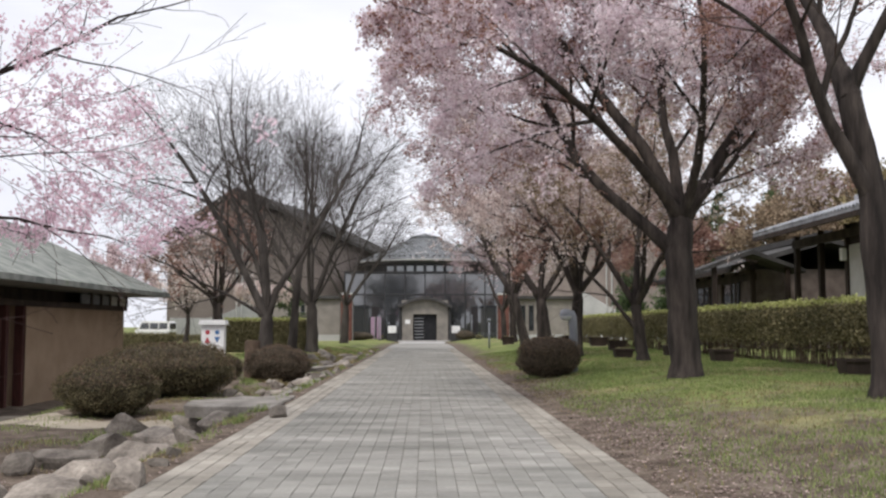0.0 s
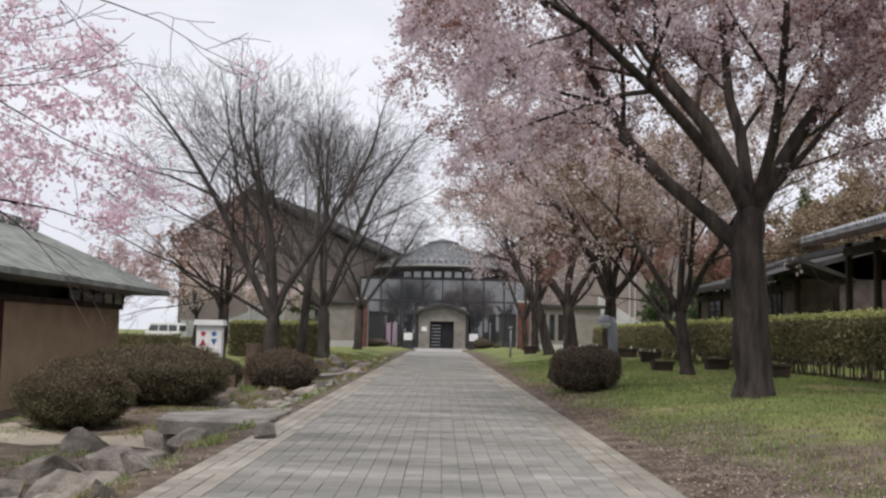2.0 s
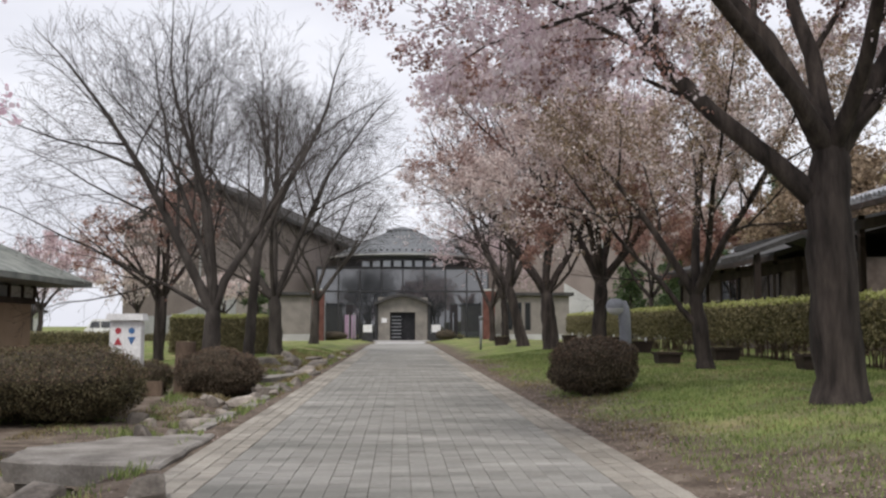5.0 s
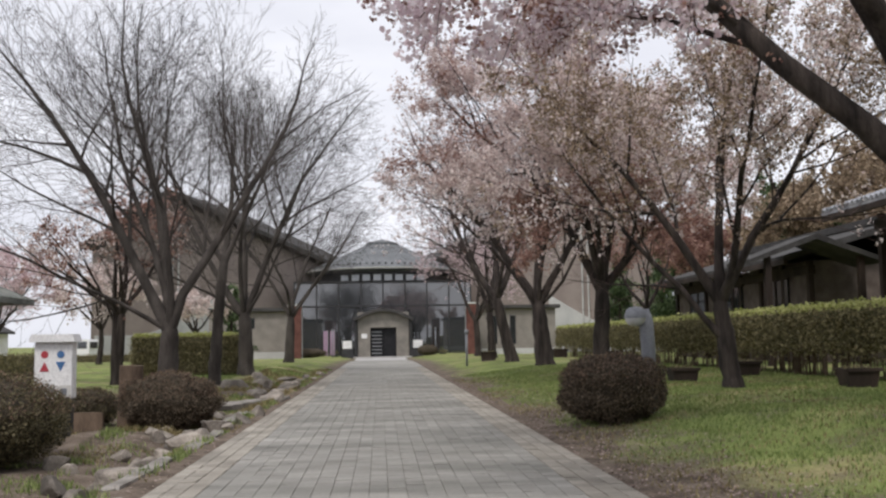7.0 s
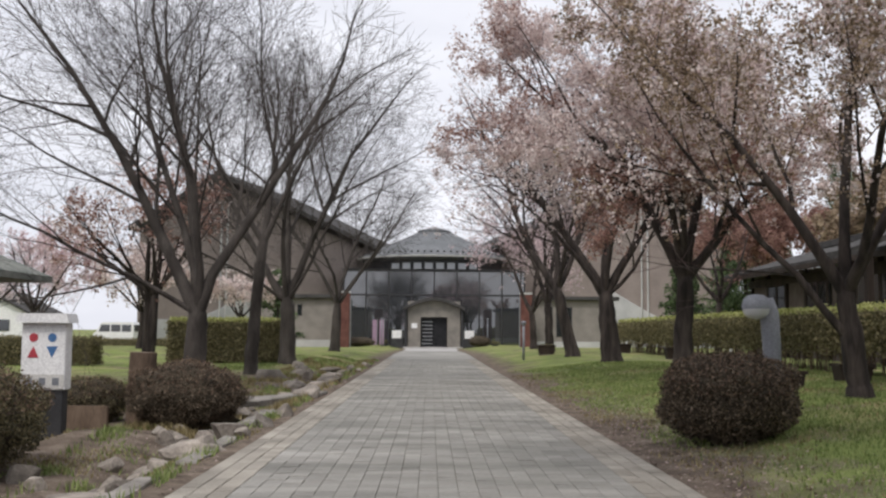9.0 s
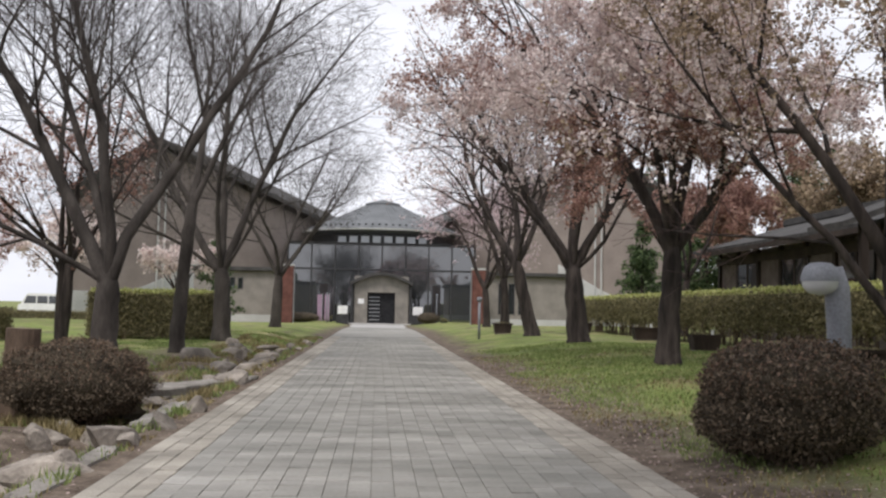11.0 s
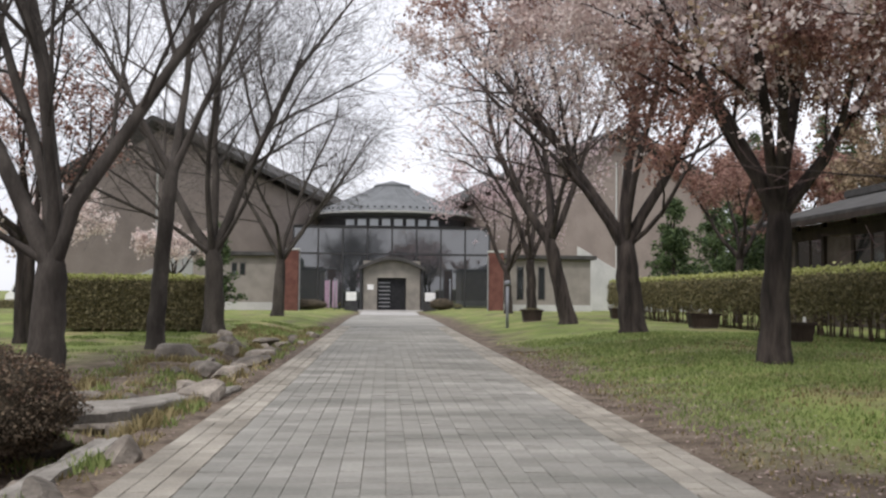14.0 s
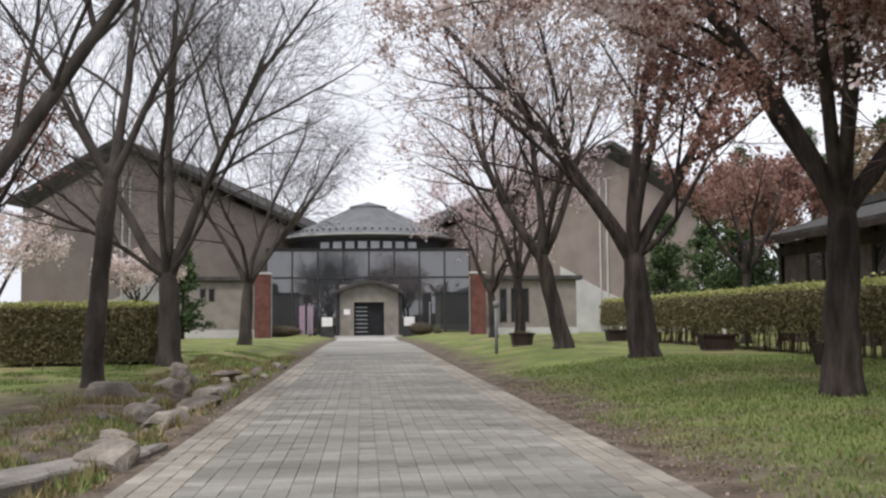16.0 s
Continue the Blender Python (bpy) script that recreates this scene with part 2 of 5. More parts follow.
# ---- mesh helpers ----
class Shape:
    """Vertices and faces of one mesh."""
    def __init__(self):
        self.v, self.f = [], []

    def add(self, verts, faces):
        k = len(self.v)
        self.v.extend(verts)
        self.f.extend([tuple(i + k for i in q) for q in faces])
        return self

    def box(self, x0, y0, z0, x1, y1, z1, bevel=0.0):
        if bevel:
            b = min(bevel, (x1 - x0) / 3, (y1 - y0) / 3, (z1 - z0) / 3)
            bm = bmesh.new()
            bmesh.ops.create_cube(bm, size=1)
            for q in bm.verts:
                q.co = Vector(((x0 + x1) / 2 + q.co.x * (x1 - x0), (y0 + y1) / 2 + q.co.y * (y1 - y0), (z0 + z1) / 2 + q.co.z * (z1 - z0)))
            bmesh.ops.bevel(bm, geom=bm.edges[:], offset=b, segments=2, affect="EDGES")
            bm.verts.index_update()
            self.add([tuple(q.co) for q in bm.verts], [[q.index for q in fc.verts] for fc in bm.faces])
            bm.free()
            return self
        return self.add([(x0, y0, z0), (x1, y0, z0), (x1, y1, z0), (x0, y1, z0), (x0, y0, z1), (x1, y0, z1), (x1, y1, z1), (x0, y1, z1)],
                        [(0, 3, 2, 1), (4, 5, 6, 7), (0, 1, 5, 4), (1, 2, 6, 5), (2, 3, 7, 6), (3, 0, 4, 7)])

    def prism(self, outline, axis, a, b):
        """An outline in the two other axes, drawn out along axis from a to b."""
        n = len(outline)
        def at(q, s):
            return {"x": (s, q[0], q[1]), "y": (q[0], s, q[1]), "z": (q[0], q[1], s)}[axis]
        return self.add([at(q, a) for q in outline] + [at(q, b) for q in outline],
                        [tuple(range(n))[::-1], tuple(range(n, 2 * n))] + [(i, (i + 1) % n, n + (i + 1) % n, n + i) for i in range(n)])

    def tube(self, pts, radii, sides=6, cap=True):
        pts = [Vector(p) for p in pts]
        k = len(self.v)
        u = None
        for i, p in enumerate(pts):
            d = (pts[min(i + 1, len(pts) - 1)] - pts[max(i - 1, 0)]).normalized()
            if u is None:
                u = d.orthogonal().normalized()
            u = (u - d * u.dot(d)).normalized()
            w = d.cross(u)
            for s in range(sides):
                a = 2 * math.pi * s / sides
                self.v.append(tuple(p + (u * math.cos(a) + w * math.sin(a)) * radii[i]))
        for i in range(len(pts) - 1):
            for s in range(sides):
                t = (s + 1) % sides
                self.f.append((k + i * sides + s, k + i * sides + t, k + (i + 1) * sides + t, k + (i + 1) * sides + s))
        if cap:
            e = k + (len(pts) - 1) * sides
            self.f.append(tuple(range(k + sides - 1, k - 1, -1)))
            self.f.append(tuple(range(e, e + sides)))
        return self

    def disc(self, c, r, h, sides=24, axis="z"):
        ring = [(math.cos(2 * math.pi * i / sides) * r, math.sin(2 * math.pi * i / sides) * r) for i in range(sides)]
        o = {"x": (c[1], c[2]), "y": (c[0], c[2]), "z": (c[0], c[1])}[axis]
        s = {"x": c[0], "y": c[1], "z": c[2]}[axis]
        return self.prism([(o[0] + q[0], o[1] + q[1]) for q in ring], axis, s, s + h)

    def lathe(self, c, profile, sides=32):
        k = len(self.v)
        for r, z in profile:
            for i in range(sides):
                a = 2 * math.pi * i / sides
                self.v.append((c[0] + r * math.cos(a), c[1] + r * math.sin(a), c[2] + z))
        for j in range(len(profile) - 1):
            for i in range(sides):
                t = (i + 1) % sides
                self.f.append((k + j * sides + i, k + j * sides + t, k + (j + 1) * sides + t, k + (j + 1) * sides + i))
        return self

    def flakes(self, centers, size, seed, points=4, flat=0.0):
        """Small irregular loose blades at the centers, turned at random."""
        rng = np.random.default_rng(seed)
        c = np.asarray(centers, float)
        n = len(c)
        nrm = rng.normal(size=(n, 3))
        nrm[:, 2] += flat * 3
        nrm /= np.linalg.norm(nrm, axis=1)[:, None]
        u = np.cross(nrm, rng.normal(size=(n, 3)))
        u /= np.linalg.norm(u, axis=1)[:, None] + 1e-9
        w = np.cross(nrm, u)
        s = size * rng.uniform(0.55, 1.35, n)
        k = len(self.v)
        ring = []
        for i in range(points):
            a = 2 * math.pi * i / points
            r = s * rng.uniform(0.35, 0.6, n)
            ring.append(c + (u * np.cos(a) + w * np.sin(a) * 0.8) * r[:, None] + nrm * (s * rng.uniform(-0.12, 0.12, n))[:, None])
        v = np.stack(ring, 1).reshape(-1, 3)
        self.v.extend(map(tuple, v.tolist()))
        self.f.extend([tuple(range(k + i * points, k + (i + 1) * points)) for i in range(n)])
        return self

    def mesh(self, name, mat, smooth=False):
        me = bpy.data.meshes.new(name)
        me.from_pydata(self.v, [], self.f)
        me.materials.append(mat)
        if smooth:
            me.polygons.foreach_set("use_smooth", [True] * len(me.polygons))
        me.update()
        return me


def part(name, shape, mat, parent=None, label="", smooth=False, kind=""):
    ob = new(name, shape.mesh(name, mat, smooth))
    if parent:
        ob.parent = parent
    return tagged(ob, label, kind=kind)


def thing(name, at, label, category, group="", kind="", turn=0.0):
    ob = new(name)
    ob.empty_display_size = 0.2
    ob.matrix_world = pose(*at, 0, 0, turn)
    return tagged(ob, label, category, group, kind)


def smooth_step(a, b, x):
    t = min(1.0, max(0.0, (x - a) / (b - a)))
    return t * t * (3 - 2 * t)


HALF = 2.2


def ground_z(x, y):
    """Height of the ground: flat path, lawn rising on one side, a stony channel and lower ground on the other."""
    far = -0.4 * smooth_step(70, 116, y)
    if x > HALF:
        z = 0.35 * smooth_step(HALF, 6.2, x) - 0.15 * math.exp(-((x - 6.2) / 2.6) ** 2 - ((y - 36.6) / 4.0) ** 2)
    elif x < -HALF:
        low = smooth_step(-6, 8, y) * (1 - smooth_step(33, 46, y))
        bank = smooth_step(HALF + 0.1, 4.6, -x)
        z = -0.1 * bank - 0.28 * low * bank - 0.5 * low * smooth_step(7, 10, -x)
        chan = math.exp(-((x + 3.5) / 0.5) ** 2) * smooth_step(2, 8, y) * (1 - smooth_step(50, 62, y))
        z -= 0.34 * chan
        z += 0.24 * math.exp(-((x + 5.2) / 0.7) ** 2 - ((y - 29.0) / 1.1) ** 2)
        z += 0.35 * smooth_step(50, 64, y) * smooth_step(HALF, 5, -x)
    else:
        return far - 0.03
    fine = 0.05 * noise.noise((x * 0.6, y * 0.6, 0)) + 0.025 * noise.noise((x * 2.1, y * 2.1, 3))
    return z + far + fine * smooth_step(HALF, HALF + 1.2, abs(x)) - 0.03 * (1 - smooth_step(HALF, HALF + 0.4, abs(x)))



# ---- ground ----
def ground_material():
    """Lawn, bare soil and leaf litter, by broad and fine noise and by the distance from the path."""
    m = bpy.data.materials.new("ground_cover")
    m.use_nodes = True
    n, l = m.node_tree.nodes, m.node_tree.links
    p = n["Principled BSDF"]
    p.inputs["Roughness"].default_value, p.inputs["Specular IOR Level"].default_value = 0.95, 0.1
    geo = n.new("ShaderNodeNewGeometry")
    sep = n.new("ShaderNodeSeparateXYZ")
    l.new(geo.outputs["Position"], sep.inputs[0])
    def noise_at(s, d=5):
        t = n.new("ShaderNodeTexNoise")
        t.inputs["Scale"].default_value, t.inputs["Detail"].default_value = s, d
        l.new(geo.outputs["Position"], t.inputs["Vector"])
        return t.outputs[0]
    def ramp(src, stops):
        r = n.new("ShaderNodeValToRGB")
        while len(r.color_ramp.elements) < len(stops):
            r.color_ramp.elements.new(0.5)
        for e, (q, c) in zip(r.color_ramp.elements, stops):
            e.position, e.color = q, (*c, 1)
        l.new(src, r.inputs[0])
        return r.outputs[0]
    def math_node(op, a, b):
        q = n.new("ShaderNodeMath")
        q.operation = op
        for i, s in enumerate((a, b)):
            if isinstance(s, (int, float)):
                q.inputs[i].default_value = s
            else:
                l.new(s, q.inputs[i])
        return q.outputs[0]
    def mapped(src, a, b, c=0.0, d=1.0):
        r = n.new("ShaderNodeMapRange")
        for k, s in zip(("From Min", "From Max", "To Min", "To Max"), (a, b, c, d)):
            r.inputs[k].default_value = s
        l.new(src, r.inputs["Value"])
        return r.outputs[0]
    grass = ramp(noise_at(0.45), [(0.3, (0.13, 0.175, 0.052)), (0.5, (0.205, 0.25, 0.08)), (0.66, (0.31, 0.285, 0.135))])
    soil = ramp(noise_at(2.5), [(0.32, (0.085, 0.066, 0.051)), (0.55, (0.165, 0.132, 0.104)), (0.75, (0.25, 0.21, 0.168))])
    wob = math_node("MULTIPLY", math_node("SUBTRACT", noise_at(0.9), 0.5), 2.6)
    xr = math_node("ADD", sep.outputs[0], wob)
    worn = mapped(math_node("ADD", sep.outputs[1], math_node("MULTIPLY", wob, 2.5)), 13.0, 19.0, 1.0, 0.0)
    right = mapped(math_node("SUBTRACT", xr, math_node("MULTIPLY", worn, 1.5)), 2.7, 3.8)
    left = math_node("MULTIPLY", mapped(xr, -5.6, -7.4), mapped(math_node("ADD", sep.outputs[1], math_node("MULTIPLY", wob, 2)), 40, 47))
    far = mapped(math_node("ADD", sep.outputs[1], math_node("MULTIPLY", wob, 3)), 46, 56)
    left = math_node("MAXIMUM", left, math_node("MULTIPLY", far, mapped(xr, -2.6, -3.4)))
    fac = math_node("MAXIMUM", right, left)
    patch = math_node("SUBTRACT", mapped(noise_at(1.1), 0.34, 0.52, 0.3, 1.0), math_node("MULTIPLY", worn, mapped(noise_at(1.7), 0.40, 0.56, 0.75, 0.0)))
    fac = math_node("MULTIPLY", fac, patch)
    mix = n.new("ShaderNodeMix")
    mix.data_type = "RGBA"
    l.new(fac, mix.inputs[0])
    l.new(soil, mix.inputs[6])
    l.new(grass, mix.inputs[7])
    h = n.new("ShaderNodeHueSaturation")
    l.new(mix.outputs[2], h.inputs["Color"])
    l.new(mapped(noise_at(25), 0.3, 0.7, 0.7, 1.25), h.inputs["Value"])
    l.new(h.outputs[0], p.inputs["Base Color"])
    bp = n.new("ShaderNodeBump")
    bp.inputs["Strength"].default_value, bp.inputs["Distance"].default_value = 0.7, 0.04
    l.new(noise_at(18), bp.inputs["Height"])
    l.new(bp.outputs[0], p.inputs["Normal"])
    return m


M_GROUND = ground_material()


def axis_steps(stops):
    out = []
    for a, b, s in stops:
        k = max(1, round((b - a) / s))
        out += [a + (b - a) * i / k for i in range(k)]
    return out + [stops[-1][1]]


gx = axis_steps([(-1500, -200, 260), (-200, -40, 32), (-40, -12, 2), (-12, 12, 0.3), (12, 40, 2), (40, 200, 32), (200, 1500, 260)])
gy = axis_steps([(-600, -60, 180), (-60, -6, 6), (-6, 66, 0.4), (66, 130, 2), (130, 300, 34), (300, 2500, 440)])
sh = Shape()
sh.v = [(x, y, ground_z(x, y)) for y in gy for x in gx]
w = len(gx)
sh.f = [(j * w + i, j * w + i + 1, (j + 1) * w + i + 1, (j + 1) * w + i) for j in range(len(gy) - 1) for i in range(w - 1)]
tagged(part("ground", sh, M_GROUND, smooth=True), "spring lawn with bare soil beside the path", "ground", kind="structure")

# path bed
path = thing("pavement", (0, 0, 0), "grey paver path with lighter edging running to the entrance", "path", kind="structure")
sh = Shape()
for a, b in zip(axis_steps([(-30, 116, 2)])[:-1], axis_steps([(-30, 116, 2)])[1:]):
    za, zb = -0.4 * smooth_step(70, 116, a) - 0.011, -0.4 * smooth_step(70, 116, b) - 0.011
    k = len(sh.v)
    sh.v += [(-HALF, a, za), (HALF, a, za), (HALF, b, zb), (-HALF, b, zb)]
    sh.f.append((k, k + 1, k + 2, k + 3))
part("path_bed", sh, M_JOINT, path)
sh = Shape()
PAVED_END = 62.0
steps = axis_steps([(PAVED_END, 96, 2)])
for a, b in zip(steps[:-1], steps[1:]):
    za, zb = -0.4 * smooth_step(70, 116, a) - 0.004, -0.4 * smooth_step(70, 116, b) - 0.004
    sh.add([(-HALF, a, za), (HALF, a, za), (HALF, b, zb), (-HALF, b, zb)], [(0, 1, 2, 3)])
part("far_paving", sh, M_PAVER, path)
sh = Shape()
steps = axis_steps([(92, 119, 2)])
for a, b in zip(steps[:-1], steps[1:]):
    za, zb = -0.4 * smooth_step(70, 116, a) + 0.004, -0.4 * smooth_step(70, 116, b) + 0.004
    wa = HALF + 1.2 * smooth_step(100, 112, a)
    wb = HALF + 1.2 * smooth_step(100, 112, b)
    sh.add([(-wa, a, za), (wa, a, za), (wb, b, zb), (-wb, b, zb)], [(0, 1, 2, 3)])
part("forecourt", sh, M_PLAZA, path)


# ---- trees ----
def grow(rng, out, p, d, length, r, level, top, up, wander, pitch, open_by=0.0):
    """A leader and, in a spiral along it, side limbs that reach as far as the leader still has to go. out collects (points, radii, level)."""
    segs = {1: 9, 2: 6, 3: 4, 4: 2}.get(level, 1)
    pts, rad = [Vector(p)], [r]
    d = Vector(d).normalized()
    bend = wander * (1.0 if level < 3 else 1.5)
    for i in range(segs):
        d = (d + Vector(rng.normal(0, bend, 3)) + Vector((0, 0, up))).normalized()
        pts.append(pts[-1] + d * length / segs)
        rad.append(max(0.004, r * (1 - 0.94 * ((i + 1) / segs)) ** 1.0))
    if level == 1:
        rad[0] = r * 1.25
    out.append((pts, rad, level))
    if level >= top or length < 0.4:
        return
    n = max(2, round(length * 0.85 / pitch[level]))
    turn = rng.uniform(0, 2 * math.pi)
    first = 0.2 if level == 1 else 0.14
    for k in range(n):
        f = first + (0.97 - first) * (k + rng.uniform(0.1, 0.9)) / n
        q = min(segs - 1, int(f * segs))
        u = f * segs - q
        at = pts[q].lerp(pts[q + 1], u)
        here = rad[q] + (rad[q + 1] - rad[q]) * u
        ax = (pts[q + 1] - pts[q]).normalized()
        turn += 2.4 + rng.normal(0, 0.5)
        side = ax.orthogonal().normalized()
        side.rotate(Matrix.Rotation(turn, 3, ax))
        spread = rng.uniform(0.36, 0.78) + open_by
        nd = ax * math.cos(spread) + side * math.sin(spread)
        nl = length * min(0.58, (1 - f) * rng.uniform(0.5, 1.0)) + 0.25
        grow(rng, out, at, nd, nl, max(0.004, here * rng.uniform(0.36, 0.6)), level + 1, top, up, wander, pitch, open_by)


def tree(name, at, label, category, seed, trunk, limbs, r=0.28, pitch=(0, 0.62, 0.44, 0.32, 0.28), top=4, up=0.10, wander=0.10, bark=None, twig=None, group="",
         crowns=(), gap=0.35, reach=1.0, open_by=0.0):
    """trunk: points above the base; limbs: (trunk point index, azimuth, elevation, length, radius, bend)."""
    rng = np.random.default_rng(seed)
    root = thing(name, at, label, category, group)
    pts = [Vector(q) for q in trunk]
    sh = Shape()
    fine = Shape()
    rads = [r * (1 - 0.24 * i / max(1, len(pts) - 1)) for i in range(len(pts))]
    dense, dr = [], []
    for i in range(len(pts) - 1):
        for s in range(4):
            f = s / 4
            dense.append(pts[i].lerp(pts[i + 1], f) + Vector(rng.normal(0, 0.012, 3)))
            dr.append((rads[i] + (rads[i + 1] - rads[i]) * f) * rng.uniform(0.95, 1.06))
    dense += [pts[-1], pts[-1] + Vector((0, 0, 0.22)), pts[-1] + Vector((0, 0, 0.4))]
    dr += [rads[-1] * 0.92, rads[-1] * 0.62, rads[-1] * 0.2]
    dense[:1] = [pts[0] - Vector((0, 0, 0.15)), pts[0] + Vector((0, 0, 0.06)), pts[0] + Vector((0, 0, 0.18))]
    dr[:1] = [r * 1.3, r * 1.17, r * 1.05]
    sh.tube(dense, dr, 16)
    # furrowed, uneven bark
    for j, v in enumerate(sh.v):
        c = dense[j // 16]
        a = Vector((v[0] - c.x, v[1] - c.y, v[2] - c.z))
        k = 1 + 0.10 * noise.noise((a.x * 9 / r * 0.3, a.y * 9 / r * 0.3, v[2] * 0.9 + seed)) + 0.07 * noise.noise((a.x * 24, a.y * 24, v[2] * 2.2 + seed))
        sh.v[j] = tuple(c + a * k)
    out = []
    for i, az, el, length, lr, *own in limbs:
        d = Vector((math.cos(radians(az)) * math.cos(radians(el)), math.sin(radians(az)) * math.cos(radians(el)), math.sin(radians(el))))
        grow(rng, out, pts[i] - d * lr * 0.5, d, length * reach, lr, 1, top, own[0] if own else up, wander, pitch, open_by)
    tips = []
    limb = None
    arms = []
    for q, rd, lev in out:
        if lev == 1:
            limb = Shape()
            arms.append(limb)
        if lev == 2:
            tips += [(q[j].lerp(q[j + 1], u), lev) for j in range(len(q) - 1) for u in (0.2, 0.6)]
        if lev <= 2:
            limb.tube(q, rd, 8 if lev == 1 else 6, cap=False)
        else:
            fine.tube(q, rd, 4 if lev == 3 else 3, cap=False)
            tips += [(q[j].lerp(q[j + 1], u), lev) for j in range(len(q) - 1) for u in (0.3, 0.8)]
    part("trunk", sh, bark or M_BARK, root, smooth=True)
    for limb in arms:
        part("limb", limb, bark or M_BARK, root, smooth=True)
    part("twigwork", fine, twig or M_TWIG, root, kind="stuff")
    tp = np.array([tuple(q) for q, _ in tips])
    for pname, mat, count, size, spread, lab, zone in crowns:
        # blossom gathers on twigs, in clumps, with bare gaps
        val = np.array([noise.noise((a[0] * gap + seed * 3.1, a[1] * gap, a[2] * gap + len(pname))) for a in tp])
        ok = tp[(val > zone[0]) & (val < zone[1]) & (tp[:, 2] > zone[2]) & (tp[:, 2] < (zone[3] if len(zone) > 3 else 99)) & (np.hypot(tp[:, 0], tp[:, 1]) < (zone[4] if len(zone) > 4 else 99))]
        if len(ok) == 0:
            continue
        hubs = ok[rng.integers(0, len(ok), count // 5)] + rng.normal(0, spread, (count // 5, 3))
        c = np.repeat(hubs, 5, 0) + rng.normal(0, size * 0.62, (count // 5 * 5, 3))
        cs = Shape().flakes(c, size, seed + 7, 5)
        part(pname, cs, mat, root, lab, kind="stuff")
    return root


ALL = (-2, 2, 2.0)
A = "cherry trees along the path"
B = "bare trees along the path"


def on(x, y):
    return (x, y, ground_z(x, y))


def cherry(at, seed, r, trunk, limbs, label, crowns, name="cherry_tree", reach=1.3, **kw):
    return tree(name, on(*at), label, "tree", seed, trunk, limbs, r, bark=M_BARK, twig=M_TWIG_RED, group=A, crowns=crowns, reach=reach, up=0.05, open_by=0.10, pitch=(0, 0.68, 0.48, 0.34, 0.3), **kw)


# cherry trees, from the start of the path to its end
cherry((6.82, 14.0), 11, 0.235, [(0, 0, 0), (-0.05, 0, 1.5), (-0.12, 0, 2.8), (-0.4, 0.1, 4.4)],
       [(2, 182, 54, 5.6, 0.13, -0.085), (2, 20, 48, 5.2, 0.11), (3, 340, 64, 4.4, 0.11), (3, 160, 78, 4.8, 0.15)],
       "leaning dark cherry tree with pale blossom above the lawn",
       [("blossom", M_PALE, 6000, 0.06, 0.10, "pale pink blossom", (0.0, 2, 4.2)), ("leaves", M_REDLEAF, 2500, 0.07, 0.10, "bronze young leaves", (-0.3, 0.3, 3.6))], reach=1.1)
cherry((5.5, 19.9), 12, 0.32, [(0, 0, 0), (-0.05, 0, 1.4), (-0.12, 0, 2.5), (-0.05, 0, 3.2)],
       [(2, 178, 46, 8.8, 0.145, 0.005), (3, 165, 64, 8.2, 0.17, -0.02), (3, 80, 76, 7.0, 0.14), (3, 8, 54, 7.4, 0.17, 0.03), (3, 285, 60, 6.2, 0.12), (3, 205, 46, 8.4, 0.12, -0.03), (3, 345, 38, 4.4, 0.08)],
       "stout old cherry tree in full pale blossom on the lawn",
       [("blossom", M_PALE, 135000, 0.062, 0.10, "pale pink blossom", (-0.2, 2, 3.5)), ("leaves", M_REDLEAF, 66000, 0.055, 0.12, "bronze young leaves", (-2, 0.04, 3.8))], reach=1.0)
cherry((6.75, 29.5), 13, 0.19, [(0, 0, 0), (-0.1, 0, 0.9), (-0.18, 0, 1.7)],
       [(1, 172, 50, 6.2, 0.07), (2, 110, 78, 7.4, 0.11), (2, 10, 58, 6.8, 0.10), (2, 265, 64, 6.2, 0.09), (2, 190, 70, 7.2, 0.10), (2, 325, 56, 6.4, 0.08)],
       "slender cherry tree with several stems and faded blossom",
       [("blossom", M_BUFF, 20000, 0.062, 0.10, "faded pinkish blossom", (-0.1, 2, 2.8)), ("leaves", M_BRONZE, 36000, 0.058, 0.1, "bronze young leaves", (-2, 0.16, 3.0))], reach=1.0)
cherry((6.0, 37.6), 14, 0.25, [(0, 0, 0), (0.02, 0, 1.2), (0.08, 0, 2.4)],
       [(2, 14, 46, 6.2, 0.13, 0.03), (2, 172, 62, 8.8, 0.14, -0.025), (2, 80, 76, 7.4, 0.13), (2, 280, 62, 6.4, 0.11), (2, 200, 58, 8.2, 0.11, -0.02), (2, 335, 46, 5.8, 0.08), (2, 140, 58, 7.6, 0.09, -0.02)],
       "cherry tree with red young leaves and white blossom",
       [("blossom", M_BUFF, 110000, 0.066, 0.11, "faded white blossom", (-0.25, 2, 4.2)), ("leaves", M_REDLEAF, 20000, 0.062, 0.13, "red young leaves", (-2, 0.3, 2.4, 5.2, 3.0)), ("upper_leaves", M_REDLEAF, 20000, 0.062, 0.13, "red young leaves", (-2, -0.08, 5.0))], reach=1.0)
